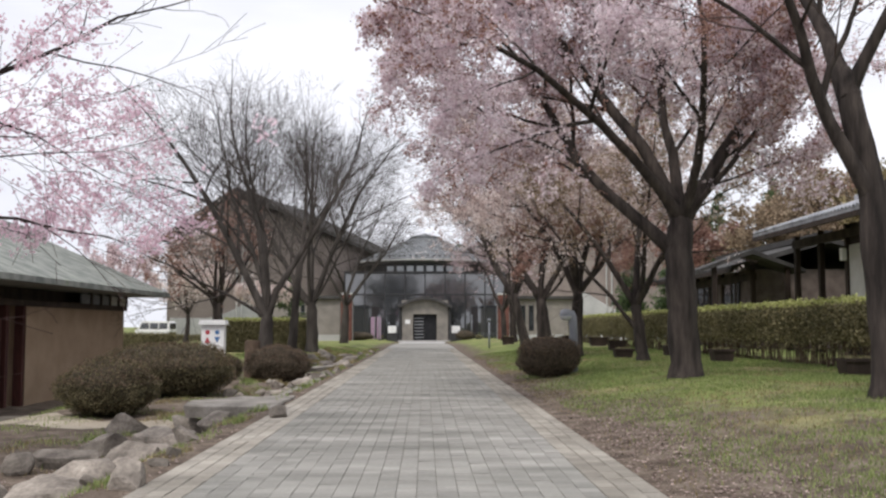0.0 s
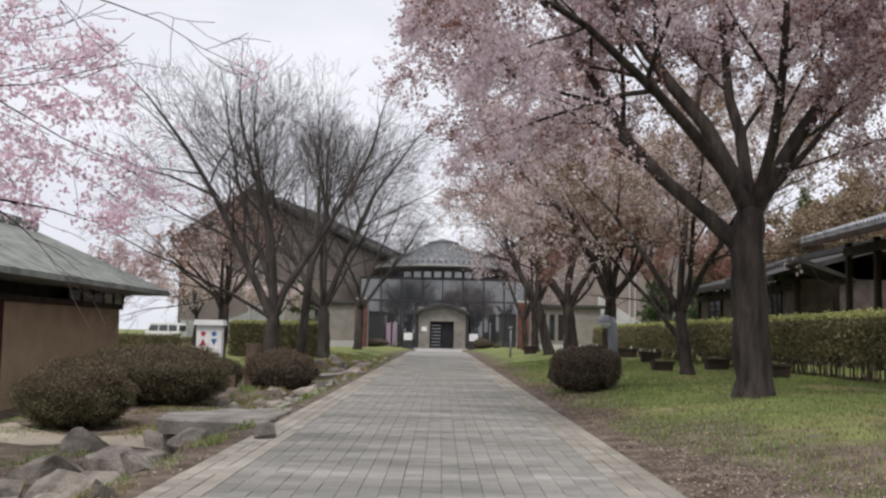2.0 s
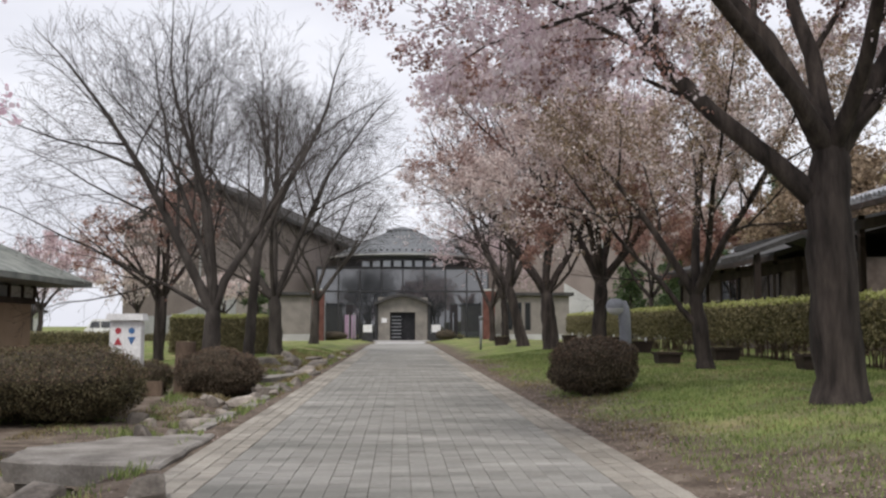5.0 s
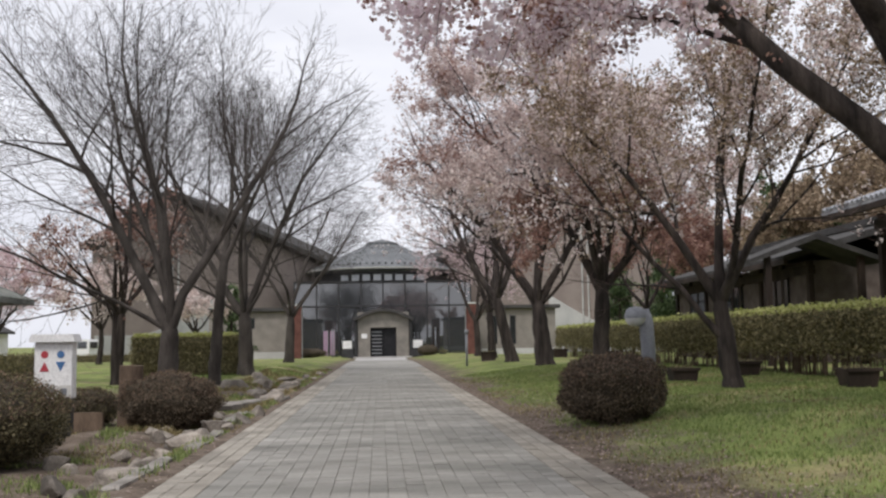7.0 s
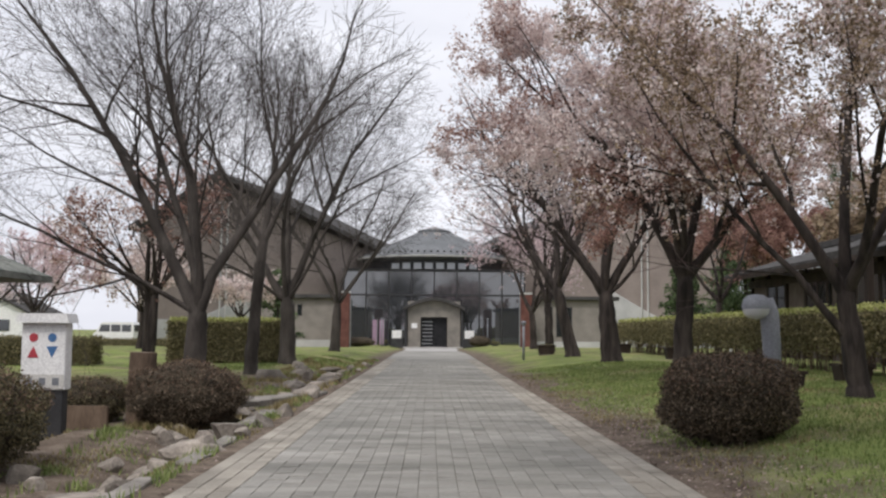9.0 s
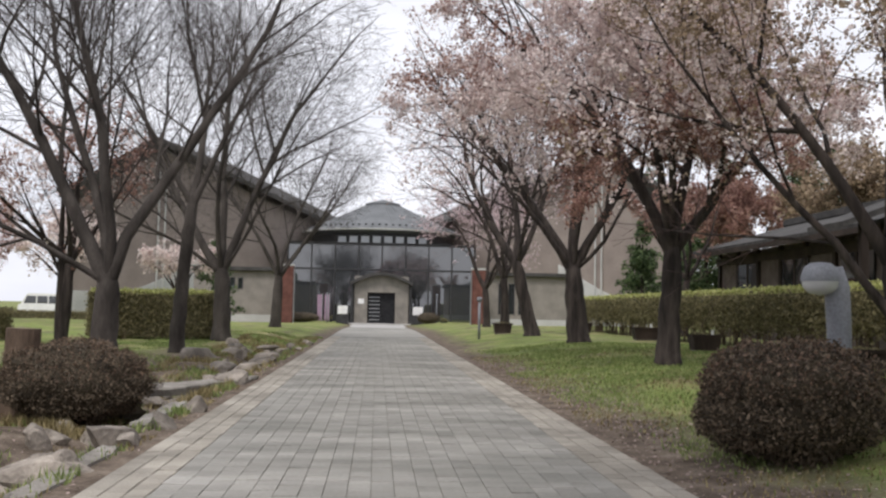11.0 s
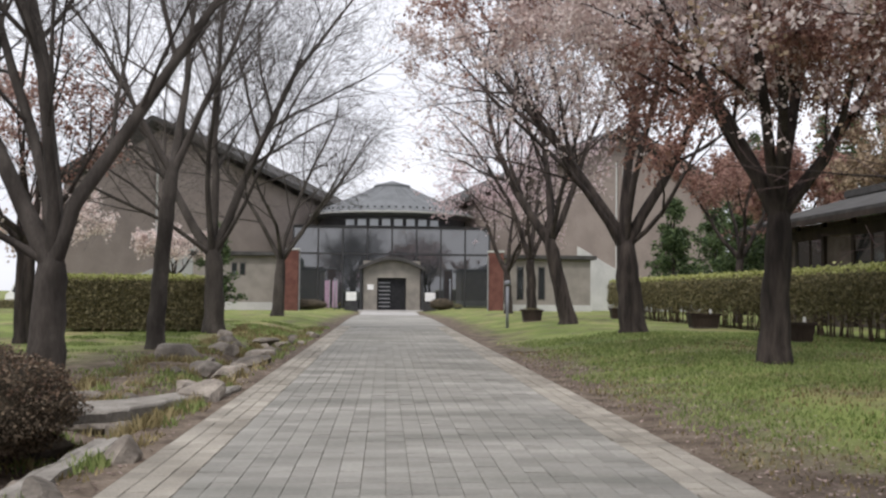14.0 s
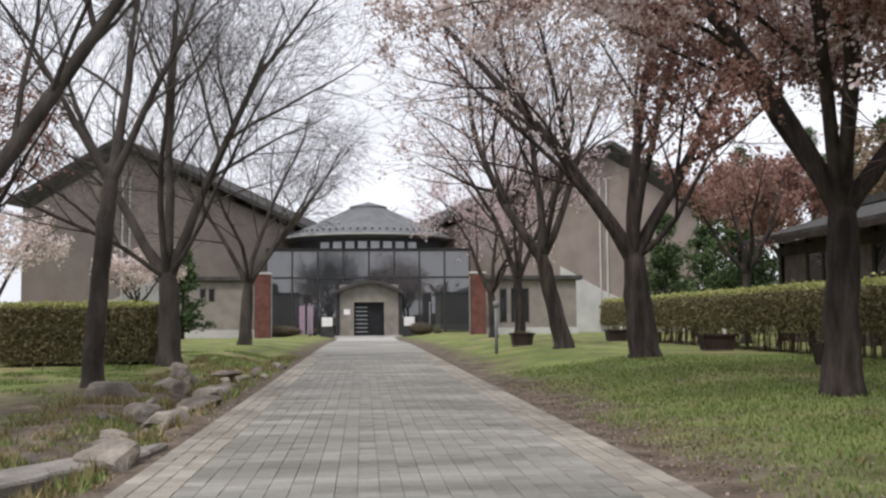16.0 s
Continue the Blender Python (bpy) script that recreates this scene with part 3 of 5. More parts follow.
cherry((5.95, 46.6), 15, 0.33, [(0, 0, 0), (-0.12, 0, 1.2), (-0.2, 0, 2.2)],
       [(2, 172, 58, 9.6, 0.17), (2, 70, 78, 9.4, 0.15), (2, 5, 64, 8.8, 0.15), (2, 275, 66, 8.0, 0.11), (2, 195, 50, 8.0, 0.09), (2, 335, 40, 6.0, 0.07)],
       "tall cherry tree with pinkish buds and thin foliage",
       [("blossom", M_BUFF, 5000, 0.06, 0.11, "pinkish buds", (0.0, 2, 4.2)), ("leaves", M_REDLEAF, 4000, 0.07, 0.1, "bronze young leaves", (-2, -0.1, 3.4))], reach=1.0)
cherry((5.85, 55.0), 16, 0.29, [(0, 0, 0), (-0.3, 0, 1.4), (-0.65, 0, 2.8)],
       [(2, 168, 60, 9.8, 0.16), (2, 70, 76, 9.2, 0.15), (2, 5, 60, 8.2, 0.13), (2, 275, 66, 7.8, 0.10), (2, 135, 50, 8.0, 0.10)],
       "leaning cherry tree with reddish buds beside the path",
       [("blossom", M_BUFF, 4500, 0.075, 0.11, "pinkish buds", (0.0, 2, 3.0)), ("leaves", M_REDLEAF, 2000, 0.07, 0.1, "bronze young leaves", (-2, -0.1, 3.4))], reach=1.0)
cherry((6.05, 64.5), 17, 0.24, [(0, 0, 0), (-0.05, 0, 1.4), (-0.1, 0, 2.4)],
       [(2, 170, 60, 8.6, 0.13), (2, 60, 74, 8.4, 0.12), (2, 10, 54, 7.4, 0.11), (2, 270, 62, 7.4, 0.09)],
       "cherry tree with thin pink blossom near the entrance",
       [("blossom", M_DULLPINK, 6000, 0.08, 0.12, "thin pink blossom", (-0.1, 2, 2.6))], reach=1.0)
cherry((6.2, 74.0), 18, 0.22, [(0, 0, 0), (-0.05, 0, 1.4), (-0.1, 0, 2.2)],
       [(2, 170, 58, 6.6, 0.13), (2, 60, 72, 6.6, 0.12), (2, 10, 52, 6.0, 0.11), (2, 270, 62, 6.0, 0.11)],
       "cherry tree with thin pink blossom near the entrance",
       [("blossom", M_DULLPINK, 8000, 0.085, 0.13, "thin pink blossom", (-0.2, 2, 2.0))], reach=1.0)
# pink cherry over the channel
cherry((-8.9, 11.5), 21, 0.24, [(0, 0, 0), (0.1, 0.05, 1.6), (0.25, 0.1, 3.0)],
       [(2, 8, 30, 8.4, 0.07, -0.006), (2, 30, 26, 6.6, 0.06, 0.0), (2, 60, 30, 4.6, 0.055), (2, 0, 38, 5.2, 0.1), (2, 75, 30, 4.8, 0.11), (2, -35, 50, 4.4, 0.12), (2, 110, 50, 4.4, 0.12), (2, 180, 50, 4.2, 0.11), (2, 250, 55, 4.2, 0.11)],
       "cherry tree in deep pink blossom beside the stony channel",
       [("blossom", M_PINK, 38000, 0.05, 0.10, "deep pink blossom", (-0.2, 2, 3.3))], reach=0.92, wander=0.14)



# bare trees
def bare(at, seed, r, trunk, limbs, label, reach=1.0, **kw):
    return tree("zelkova_tree", on(*at), label, "tree", seed, trunk, limbs, r, bark=M_BARK_GREY, twig=M_TWIG, group=B, up=0.02, wander=0.085, top=5, reach=reach, open_by=0.05, pitch=(0, 0.7, 0.46, 0.34, 0.3), **kw)


bare((-5.9, 38.4), 31, 0.31, [(0, 0, 0), (0.02, 0, 1.1), (0.05, 0, 2.0)],
     [(2, 172, 64, 10.6, 0.17, -0.02), (2, 110, 82, 11.4, 0.15), (2, 8, 66, 10.2, 0.15, 0.03), (2, 280, 72, 9.6, 0.11), (2, 195, 34, 7.4, 0.07, 0.0), (2, 150, 74, 10.8, 0.12)],
     "large bare zelkova with a vase of grey limbs")
bare((-5.9, 46.2), 32, 0.22, [(0, 0, 0), (0.05, 0, 1.5), (0.18, 0, 3.2), (0.3, 0, 4.3)],
     [(3, 172, 55, 6.4, 0.09), (3, 70, 80, 8.0, 0.12), (3, 8, 68, 7.4, 0.10), (2, 190, 45, 3.6, 0.04)],
     "slim bare zelkova with a straight grey trunk")
bare((-5.9, 54.3), 33, 0.36, [(0, 0, 0), (0.0, 0, 1.3), (-0.05, 0, 2.5)],
     [(2, 168, 54, 11.0, 0.17, 0.04), (2, 80, 80, 12.4, 0.16), (2, 10, 62, 12.4, 0.17, 0.01), (2, 290, 72, 10.4, 0.11), (2, 345, 46, 9.0, 0.08), (2, 200, 38, 8.0, 0.08)],
     "broad bare zelkova forking low above the rocks")
bare((-5.1, 66.0), 34, 0.27, [(0, 0, 0), (0.05, 0, 1.2), (0.1, 0, 2.4)],
     [(2, 165, 56, 8.8, 0.11), (2, 90, 76, 9.6, 0.12), (2, 12, 56, 9.0, 0.12), (2, 270, 68, 8.0, 0.09), (2, 335, 46, 7.6, 0.08)],
     "bare tree in front of the red brick pier")



# ---- buildings ----
# rotunda entrance hall
RX, RY, RZ = 0.3, 120.0, -0.4
hall = thing("entrance_hall", (RX, RY, RZ), "round museum hall with grey metal roof and tall glass front", "building")
BAY = 2.43
CY = 8.7
part("drum_wall", Shape().lathe((0, CY, 0), [(7.9, 0.0), (7.9, 9.7)], 48), M_DARK, hall)
sh = Shape().lathe((0, CY, 0), [(7.9, 9.5), (8.75, 9.75), (8.9, 9.8), (8.9, 10.02), (8.8, 10.12), (6.4, 11.2), (4.0, 12.28), (1.9, 13.2), (1.7, 13.25)], 24)
roof = part("roof", sh, M_ROOFMETAL, hall, "grey metal roof")
part("roof_cap", Shape().lathe((0, CY, 0), [(1.95, 13.1), (1.98, 13.42), (1.7, 13.5), (0.05, 13.95)], 24), M_ROOFMETAL, roof)
part("gutter", Shape().lathe((0, CY, 0), [(8.88, 9.8), (9.08, 9.84), (9.1, 10.0), (8.9, 10.02)], 24), M_LIGHTWALL, roof, "pale metal gutter")
for i in range(24):
    a = 2 * math.pi * (i + 0.5) / 24
    sb = Shape().tube([(8.84 * math.cos(a), CY + 8.84 * math.sin(a), 10.05), (1.95 * math.cos(a), CY + 1.95 * math.sin(a), 13.2)], [0.035, 0.035], 4)
    part("roof_seam", sb, M_ROOFMETAL, roof)
for i in range(36):
    a = math.pi + math.pi * (i + 0.5) / 36
    c, s2 = math.cos(a), math.sin(a)
    part("snow_stop", Shape().box(8.2 * c - 0.11, CY + 8.2 * s2 - 0.05, 10.32, 8.2 * c + 0.11, CY + 8.2 * s2 + 0.05, 10.52), M_DARK, roof)
for i in range(-4, 4):
    x0, x1 = i * BAY + 0.07, (i + 1) * BAY - 0.07
    for z0, z1 in ((0.35, 5.55), (5.75, 8.15)):
        part("pane", Shape().box(x0, 0, z0, x1, 0.05, z1), M_CURTAIN, hall, "dark reflecting glass")
for i in range(-4, 5):
    part("mullion", Shape().box(i * BAY - 0.08, -0.1, 0, i * BAY + 0.08, 0.15, 8.4, 0.02), M_DARK, hall)
for z in (0.1, 5.55, 8.15):
    part("transom", Shape().box(-4 * BAY, -0.07, z, 4 * BAY, 0.12, z + 0.2), M_DARK, hall)
for i in range(-2, 2):
    for s in range(2):
        cx = (i + 0.25 + 0.5 * s) * BAY
        cy = CY - math.sqrt(8.0 ** 2 - cx * cx)
        part("clerestory_pane", Shape().box(cx - 0.42, cy - 0.12, 8.52, cx + 0.42, cy - 0.02, 9.2), M_PANE, hall, "small pale window")
part("glass_front_roof", Shape().box(-4 * BAY, -0.15, 8.4, 4 * BAY, 3.5, 8.46), M_DARK, hall)
# portal
portal = thing("entrance_portal", (RX, RY - 2.6, RZ), "stone entrance porch with shallow arched canopy and dark doors", "entrance")
sh = Shape()
sh.box(-2.75, 0, 0, -1.4, 2.4, 4.9).box(1.4, 0, 0, 2.75, 2.4, 4.9).box(-1.4, 0, 3.25, 1.4, 2.4, 4.9)
arch = [(-2.75, 4.0)] + [(-2.75 + 5.5 * i / 16, 4.5 + 0.75 * math.sin(math.pi * i / 16)) for i in range(17)] + [(2.75, 4.0)]
sh.prism(arch, "y", 0.002, 2.3)
part("porch_wall", sh, M_BEIGEWALL, portal)
sh = Shape()
top = [(-3.2 + 6.4 * i / 24, 4.25 + 1.05 * math.sin(math.pi * i / 24)) for i in range(25)]
sh.prism(top + [(x, z - 0.32) for x, z in top[::-1]], "y", -0.7, 2.5)
part("arched_canopy", sh, M_ROOFDARK, portal)
for s in (-1, 1):
    part("porch_column", Shape().tube([(s * 2.95, -0.3, 0), (s * 2.95, -0.3, 4.4)], [0.14, 0.14], 12), M_DARK, portal)
    part("door_leaf", Shape().box(min(0.02 * s, 1.38 * s), 0.5, 0.05, max(0.02 * s, 1.38 * s), 0.58, 3.2, 0.01), M_DOOR, portal, "black door leaf")
for i in range(7):
    part("door_bar", Shape().box(-1.25, 0.44, 0.45 + i * 0.38, -0.15, 0.49, 0.53 + i * 0.38), M_METAL, portal)
part("notice", Shape().box(-2.35, -0.04, 2.1, -1.75, 0.0, 2.6), M_WHITE, portal, "white notice board")
part("step", Shape().box(-3.6, -1.6, -0.05, 3.6, 0, 0.14, 0.02), M_PLAZA, portal)

# red brick piers with curved arms
for s in (-1, 1):
    pier = thing("brick_pier", (RX + s * 7.35, 93.0, -0.25), "red brick pier ending the curved wing wall", "pier", "brick piers")
    part("pier_body", Shape().box(-0.52, -0.4, 0, 0.52, 0.4, 4.6, 0.02), M_BRICK, pier)
    part("pier_cap", Shape().box(-0.57, -0.45, 4.6, 0.57, 0.45, 4.75, 0.02), M_LIGHTWALL, pier)
    part("downpipe", Shape().tube([(-s * 0.6, -0.3, 0), (-s * 0.6, -0.3, 4.4)], [0.05, 0.05], 8), M_METAL, pier)

# big gabled halls, mirrored on the axis
def gallery(s, label):
    """A tall taupe hall, its gable end turned half away; s is the side."""
    a, b = Vector((-27.0, 104.0)), Vector((-7.8, 128.0))
    hall2 = thing("exhibition_hall", (RX, 0, -0.3), label, "building", "exhibition halls")
    def q(f, off=0.0):
        d = (b - a)
        nrm = Vector((d.y, -d.x)).normalized() if off > 0 else Vector((-0.3, -1.0))
        v = a + d * f + nrm * off
        return (s * v.x, v.y)
    peak = 0.25
    def wall_pts(off, lift=0.0, over=0.0):
        out = []
        for f, z in ((0 - over, 11.2 - over * 12), (peak, 16.6), (1 + over, 10.9 - over * 6)):
            x, y = q(f, off)
            out.append((x, y, z + lift))
        return out
    sh = Shape()
    w1 = wall_pts(0)
    w2 = wall_pts(-18)
    base1 = [(p[0], p[1], 0) for p in w1]
    base2 = [(p[0], p[1], 0) for p in w2]
    sh.add(base1 + w1 + base2 + w2, [(0, 1, 4, 3), (1, 2, 5, 4), (6, 9, 10, 7), (7, 10, 11, 8), (0, 3, 9, 6), (2, 8, 11, 5)])
    part("wall", sh, M_TAUPE, hall2, "taupe rendered wall")
    sh = Shape()
    r1, r2 = wall_pts(1.3, 0.05, 0.07), wall_pts(-19, 0.05, 0.07)
    up = 0.45
    sh.add(r1 + [(p[0], p[1], p[2] + up) for p in r1] + r2 + [(p[0], p[1], p[2] + up) for p in r2],
           [(0, 1, 4, 3), (1, 2, 5, 4), (3, 4, 10, 9), (4, 5, 11, 10), (0, 6, 7, 1), (1, 7, 8, 2), (0, 3, 9, 6), (2, 8, 11, 5)])
    part("roof", sh, M_ROOFDARK, hall2, "dark roof with deep eaves")
    # pale base with a wavy top, standing proud of the wall
    sh = Shape()
    n = 28
    for i in range(n + 1):
        f = i / n * 0.47 + 0.01
        z = 2.6 + 5.2 * smooth_step(0.15, 0.66, f)
        x, y = q(f, 0.12)
        sh.v += [(x, y, 0), (x, y, z)]
        x, y = q(f, -0.01)
        sh.v.append((x, y, z))
    for i in range(n):
        k = i * 3
        sh.f += [(k, k + 3, k + 4, k + 1), (k + 1, k + 4, k + 5, k + 2)]
    part("wavy_base", sh, M_LIGHTWALL, hall2, "pale grey wavy wall base")
    for f in (0.30, 0.325):
        x, y = q(f, 0.2)
        part("downpipe", Shape().tube([(x, y, 0), (x, y, 14)], [0.09, 0.09], 8), M_LIGHTWALL, hall2)
    return hall2


gallery(1, "tall taupe gabled exhibition hall behind bare trees")
gallery(-1, "tall taupe gabled exhibition hall behind cherry trees")

# low wings with slit windows
for s in (-1, 1):
    wing = thing("low_wing", (RX + s * 8.2, 95.0, -0.3), "low beige wing with narrow slit windows", "building", "low wings")
    part("wall", Shape().box(min(0, s * 6.5), 0, 0.9, max(0, s * 6.5), 8, 4.3), M_WING, wing)
    part("plinth", Shape().box(min(0, s * 6.6), -0.06, 0, max(0, s * 6.6), 8, 0.9), M_LIGHTWALL, wing)
    part("roof", Shape().box(min(-s * 0.3, s * 6.9), -0.4, 4.3, max(-s * 0.3, s * 6.9), 8.3, 4.6, 0.03), M_ROOFDARK, wing)
    for i in range(3 if s > 0 else 2):
        cx = s * (1.2 + i * 0.8) if s > 0 else -2.9 - i * 0.6
        wd, low, high = (0.2, 1.3, 3.7) if s > 0 else (0.14, 2.9, 3.75)
        slit = part("slit_window", Shape().box(cx - wd, -0.03, low, cx + wd, 0.02, high), M_GLASS, wing)
        part("slit_frame", Shape().box(cx - wd - 0.05, -0.05, low - 0.06, cx - wd, 0.0, high + 0.06).box(cx + wd, -0.05, low - 0.06, cx + wd + 0.05, 0.0, high + 0.06), M_DARK, slit)


# wash house beside the channel
TZ = -1.05
wash = thing("wash_house", (-11.2, 20.0, TZ), "small ochre wash house with mossy shingle roof and dark posts", "building")
part("wall", Shape().box(-6.0, 8.6, 0, 0, 17.9, 3.0), M_OCHRE, wash, "ochre plaster wall")
part("back_wall", Shape().box(-6.0, 0, 0, -1.6, 8.6, 3.0), M_OCHRE, wash)
part("upper_wall", Shape().box(-5.9, 0.3, 2.9, -0.5, 17.8, 3.62), M_TIMBER, wash)
part("plinth", Shape().box(-6.05, 8.5, -0.2, 0.06, 18.0, 0.12), M_SLAB, wash)
part("porch_floor", Shape().box(-6.2, -0.3, -0.2, 1.3, 8.6, 0.1, 0.02), M_SLAB, wash)
for y in (0.5, 3.2, 5.4, 7.3, 8.45):
    part("post", Shape().box(-0.25, y, 0.1, 0.0, y + 0.22, 3.1, 0.01), M_REDWOOD, wash)
part("door", Shape().box(-0.16, 6.0, 0.12, -0.08, 7.2, 2.6), M_REDWOOD, wash, "dark red-brown door")
part("beam", Shape().box(-0.2, 0, 3.0, 0.1, 18.0, 3.18, 0.01), M_TIMBER, wash)
for i in range(4, 9):
    part("upper_light", Shape().box(-0.05, 9.2 + i * 1.0, 3.18, 0.02, 10.0 + i * 1.0, 3.5), M_OFFWHITE if i > 6 else M_GREYPAINT, wash)
    part("strut", Shape().box(-0.08, 10.03 + i * 1.0, 3.18, 0.06, 10.17 + i * 1.0, 3.55), M_TIMBER, wash)
sh = Shape()
E0, E1, EZ = 1.35, -7.6, 3.72
RZ1, RXR = 5.75, -3.0
rows_n, cols = 18, 24
sh.add([(E0, -1.5, EZ), (E0, 19.4, EZ), (RXR, 17.2, RZ1), (RXR, 0.8, RZ1), (E1, -1.5, EZ), (E1, 19.4, EZ)], [(0, 1, 2, 3), (1, 5, 2), (5, 4, 3, 2), (4, 0, 3)])
sh.add([(E0, -1.5, EZ - 0.16), (E0, 19.4, EZ - 0.16), (E1, 19.4, EZ - 0.16), (E1, -1.5, EZ - 0.16), (E0, -1.5, EZ), (E0, 19.4, EZ), (E1, 19.4, EZ), (E1, -1.5, EZ)],
       [(0, 3, 2, 1), (0, 1, 5, 4), (1, 2, 6, 5), (2, 3, 7, 6), (3, 0, 4, 7)])
wroof = part("roof", sh, M_SHINGLE, wash, "mossy grey-green shingle roof")
part("ridge", Shape().box(RXR - 0.22, 0.6, RZ1 - 0.1, RXR + 0.22, 17.4, RZ1 + 0.25, 0.05), M_SHINGLE, wroof)


# houses behind the clipped hedge
def house(at, label, wall_x, length, eave_z, ridge_z, depth, wall_mat, roof_mat, panels, solid=1.0):
    h = thing("house", (*at, 0.2), label, "house", "houses behind the hedge")
    part("wall", Shape().box(wall_x, 0.8, 0, wall_x + depth - 2.4, 0.7 + (length - 1.4) * solid, eave_z - 0.12), wall_mat, h)
    part("head_beam", Shape().box(wall_x - 0.16, 0.5, eave_z - 0.62, wall_x + 0.1, length - 0.5, eave_z - 0.3), M_TIMBER, h)
    sh = Shape()
    mid = depth / 2
    sh.prism([(0, eave_z), (mid, ridge_z), (depth, eave_z), (depth, eave_z - 0.2), (mid, ridge_z - 0.25), (0, eave_z - 0.2)], "y", 0, length)
    rf = part("roof", sh, roof_mat, h)
    part("fascia", Shape().box(-0.03, 0, eave_z - 0.3, 0.09, length, eave_z - 0.12), M_TIMBER, rf)
    part("ridge_tiles", Shape().box(mid - 0.2, 0, ridge_z - 0.05, mid + 0.2, length, ridge_z + 0.3, 0.06), roof_mat, rf)
    n = max(2, int(length / 2.4))
    for i in range(n + 1):
        y = 0.7 + (length - 1.4) * i / n
        part("post", Shape().box(wall_x - 0.12, y - 0.1, 0, wall_x + 0.08, y + 0.1, eave_z - 0.12), M_TIMBER, h)
        if i < n * solid - 0.01 and panels:
            d = (length - 1.4) / n
            part("panel", Shape().box(wall_x - 0.05, y + 0.14, 2.2, wall_x + 0.02, y + d - 0.14, eave_z - 0.9), M_OFFWHITE, h)
            part("rail", Shape().box(wall_x - 0.1, y + 0.1, 2.0, wall_x + 0.02, y + d - 0.1, 2.15), M_TIMBER, h)
    return h, rf


h1, rf1 = house((14.0, 20.0), "dark timber house with white panels and grey tiled roof", 1.6, 21.0, 5.0, 6.4, 9.0, M_TIMBER, M_TILE, True, 0.75)
part("lantern", Shape().box(1.3, 15.28, 3.55, 1.47, 15.52, 4.0, 0.02), M_WHITE, h1, "white wall lantern")
h2, rf2 = house((14.0, 44.0), "low brown house with dark roof behind the hedge", 1.2, 17.0, 3.9, 5.2, 9.0, M_BRICKWALL, M_ROOFDARK, False)
for y in (2.5, 7.2, 11.8):
    wd = part("window", Shape().box(1.1, y, 1.6, 1.18, y + 2.2, 3.2), M_GLASS, h2, "dark sliding window")
    part("window_rail", Shape().box(1.06, y - 0.08, 1.5, 1.19, y + 2.28, 1.6), M_TIMBER, wd)
    part("window_rail", Shape().box(1.06, y - 0.08, 3.2, 1.19, y + 2.28, 3.3), M_TIMBER, wd)
    part("window_stile", Shape().box(1.07, y + 1.05, 1.6, 1.19, y + 1.15, 3.2), M_TIMBER, wd)
    part("sill", Shape().box(0.85, y - 0.1, 1.42, 1.19, y + 2.3, 1.5), M_OFFWHITE, wd)
sh = Shape()
for i in range(74):
    y = 0.15 + i * 0.283
    sh.tube([(-0.04, y, 5.03), (4.45, y, 6.43)], [0.075, 0.075], 6)
part("tile_layer", sh, M_TILE, rf1, "rounded grey tile rows", kind="stuff")
porch = thing("gabled_porch", (14.4, 42.5, 0.2), "small dark gabled porch behind the hedge", "porch")
part("roof", Shape().prism([(-2.3, 3.65), (0, 4.5), (2.3, 3.65), (2.3, 3.5), (0, 4.3), (-2.3, 3.5)], "y", -0.2, 2.0), M_ROOFDARK, porch)
for x in (-1.6, 1.6):
    part("post", Shape().box(x - 0.1, 0, 0, x + 0.1, 0.2, 3.75), M_TIMBER, porch)


# ---- hedges and bushes ----
def hedge(name, x0, y0, x1, y1, z0, z1, seed, label, n_leaf, stems=0.5, new_top=True):
    h = thing(name, ((x0 + x1) / 2, (y0 + y1) / 2, z0), label, "hedge")
    rng = np.random.default_rng(seed)
    w, d, t = (x1 - x0) / 2, (y1 - y0) / 2, z1 - z0
    core = Shape().box(-w + 0.1, -d + 0.1, stems, w - 0.1, d - 0.1, t - 0.1)
    part("core", core, M_HEDGECORE, h)
    def surface(n, top):
        if top:
            return np.stack([rng.uniform(-w, w, n), rng.uniform(-d, d, n), t + rng.normal(0, 0.05, n)], 1)
        per = rng.uniform(0, 1, n)
        out = []
        for u in per:
            q = u * (4 * w + 4 * d)
            z = stems + (t - stems) * rng.uniform(0, 1) - 0.25 * stems * abs(rng.normal())
            e = rng.normal(0, 0.06)
            if q < 2 * d:
                out.append((-w + e, -d + q, z))
            elif q < 4 * d:
                out.append((w + e, -d + q - 2 * d, z))
            elif q < 4 * d + 2 * w:
                out.append((-w + q - 4 * d, -d + e, z))
            else:
                out.append((-w + q - 4 * d - 2 * w, d + e, z))
        return np.array(out)
    part("foliage", Shape().flakes(surface(n_leaf, False), 0.085, seed, 4), M_HEDGE, h, kind="stuff")
    if new_top:
        part("new_growth", Shape().flakes(surface(n_leaf // 3, True), 0.085, seed + 1, 4), M_HEDGE_NEW, h, "bright new leaves on top", kind="stuff")
    sh = Shape()
    for i in range(int((w + d) * 22)):
        x, y = rng.uniform(-w * 0.9, w * 0.9), rng.uniform(-d, d)
        sh.tube([(x, y, -0.1), (x + rng.normal(0, 0.08), y + rng.normal(0, 0.08), stems + 0.2)], [0.02, 0.012], 4, cap=False)
    part("stem_layer", sh, M_STUMP, h, kind="stuff")
    return h


hedge("hedge", 10.2, 9.0, 11.4, 68.0, 0.32, 1.99, 41, "long clipped hedge, bare at the foot, bright on top", 80000, 0.78)
hedge("hedge", -10.8, 54.4, -6.4, 55.8, -0.05, 1.75, 42, "clipped green hedge block beside bare trees", 14000, 0.15)


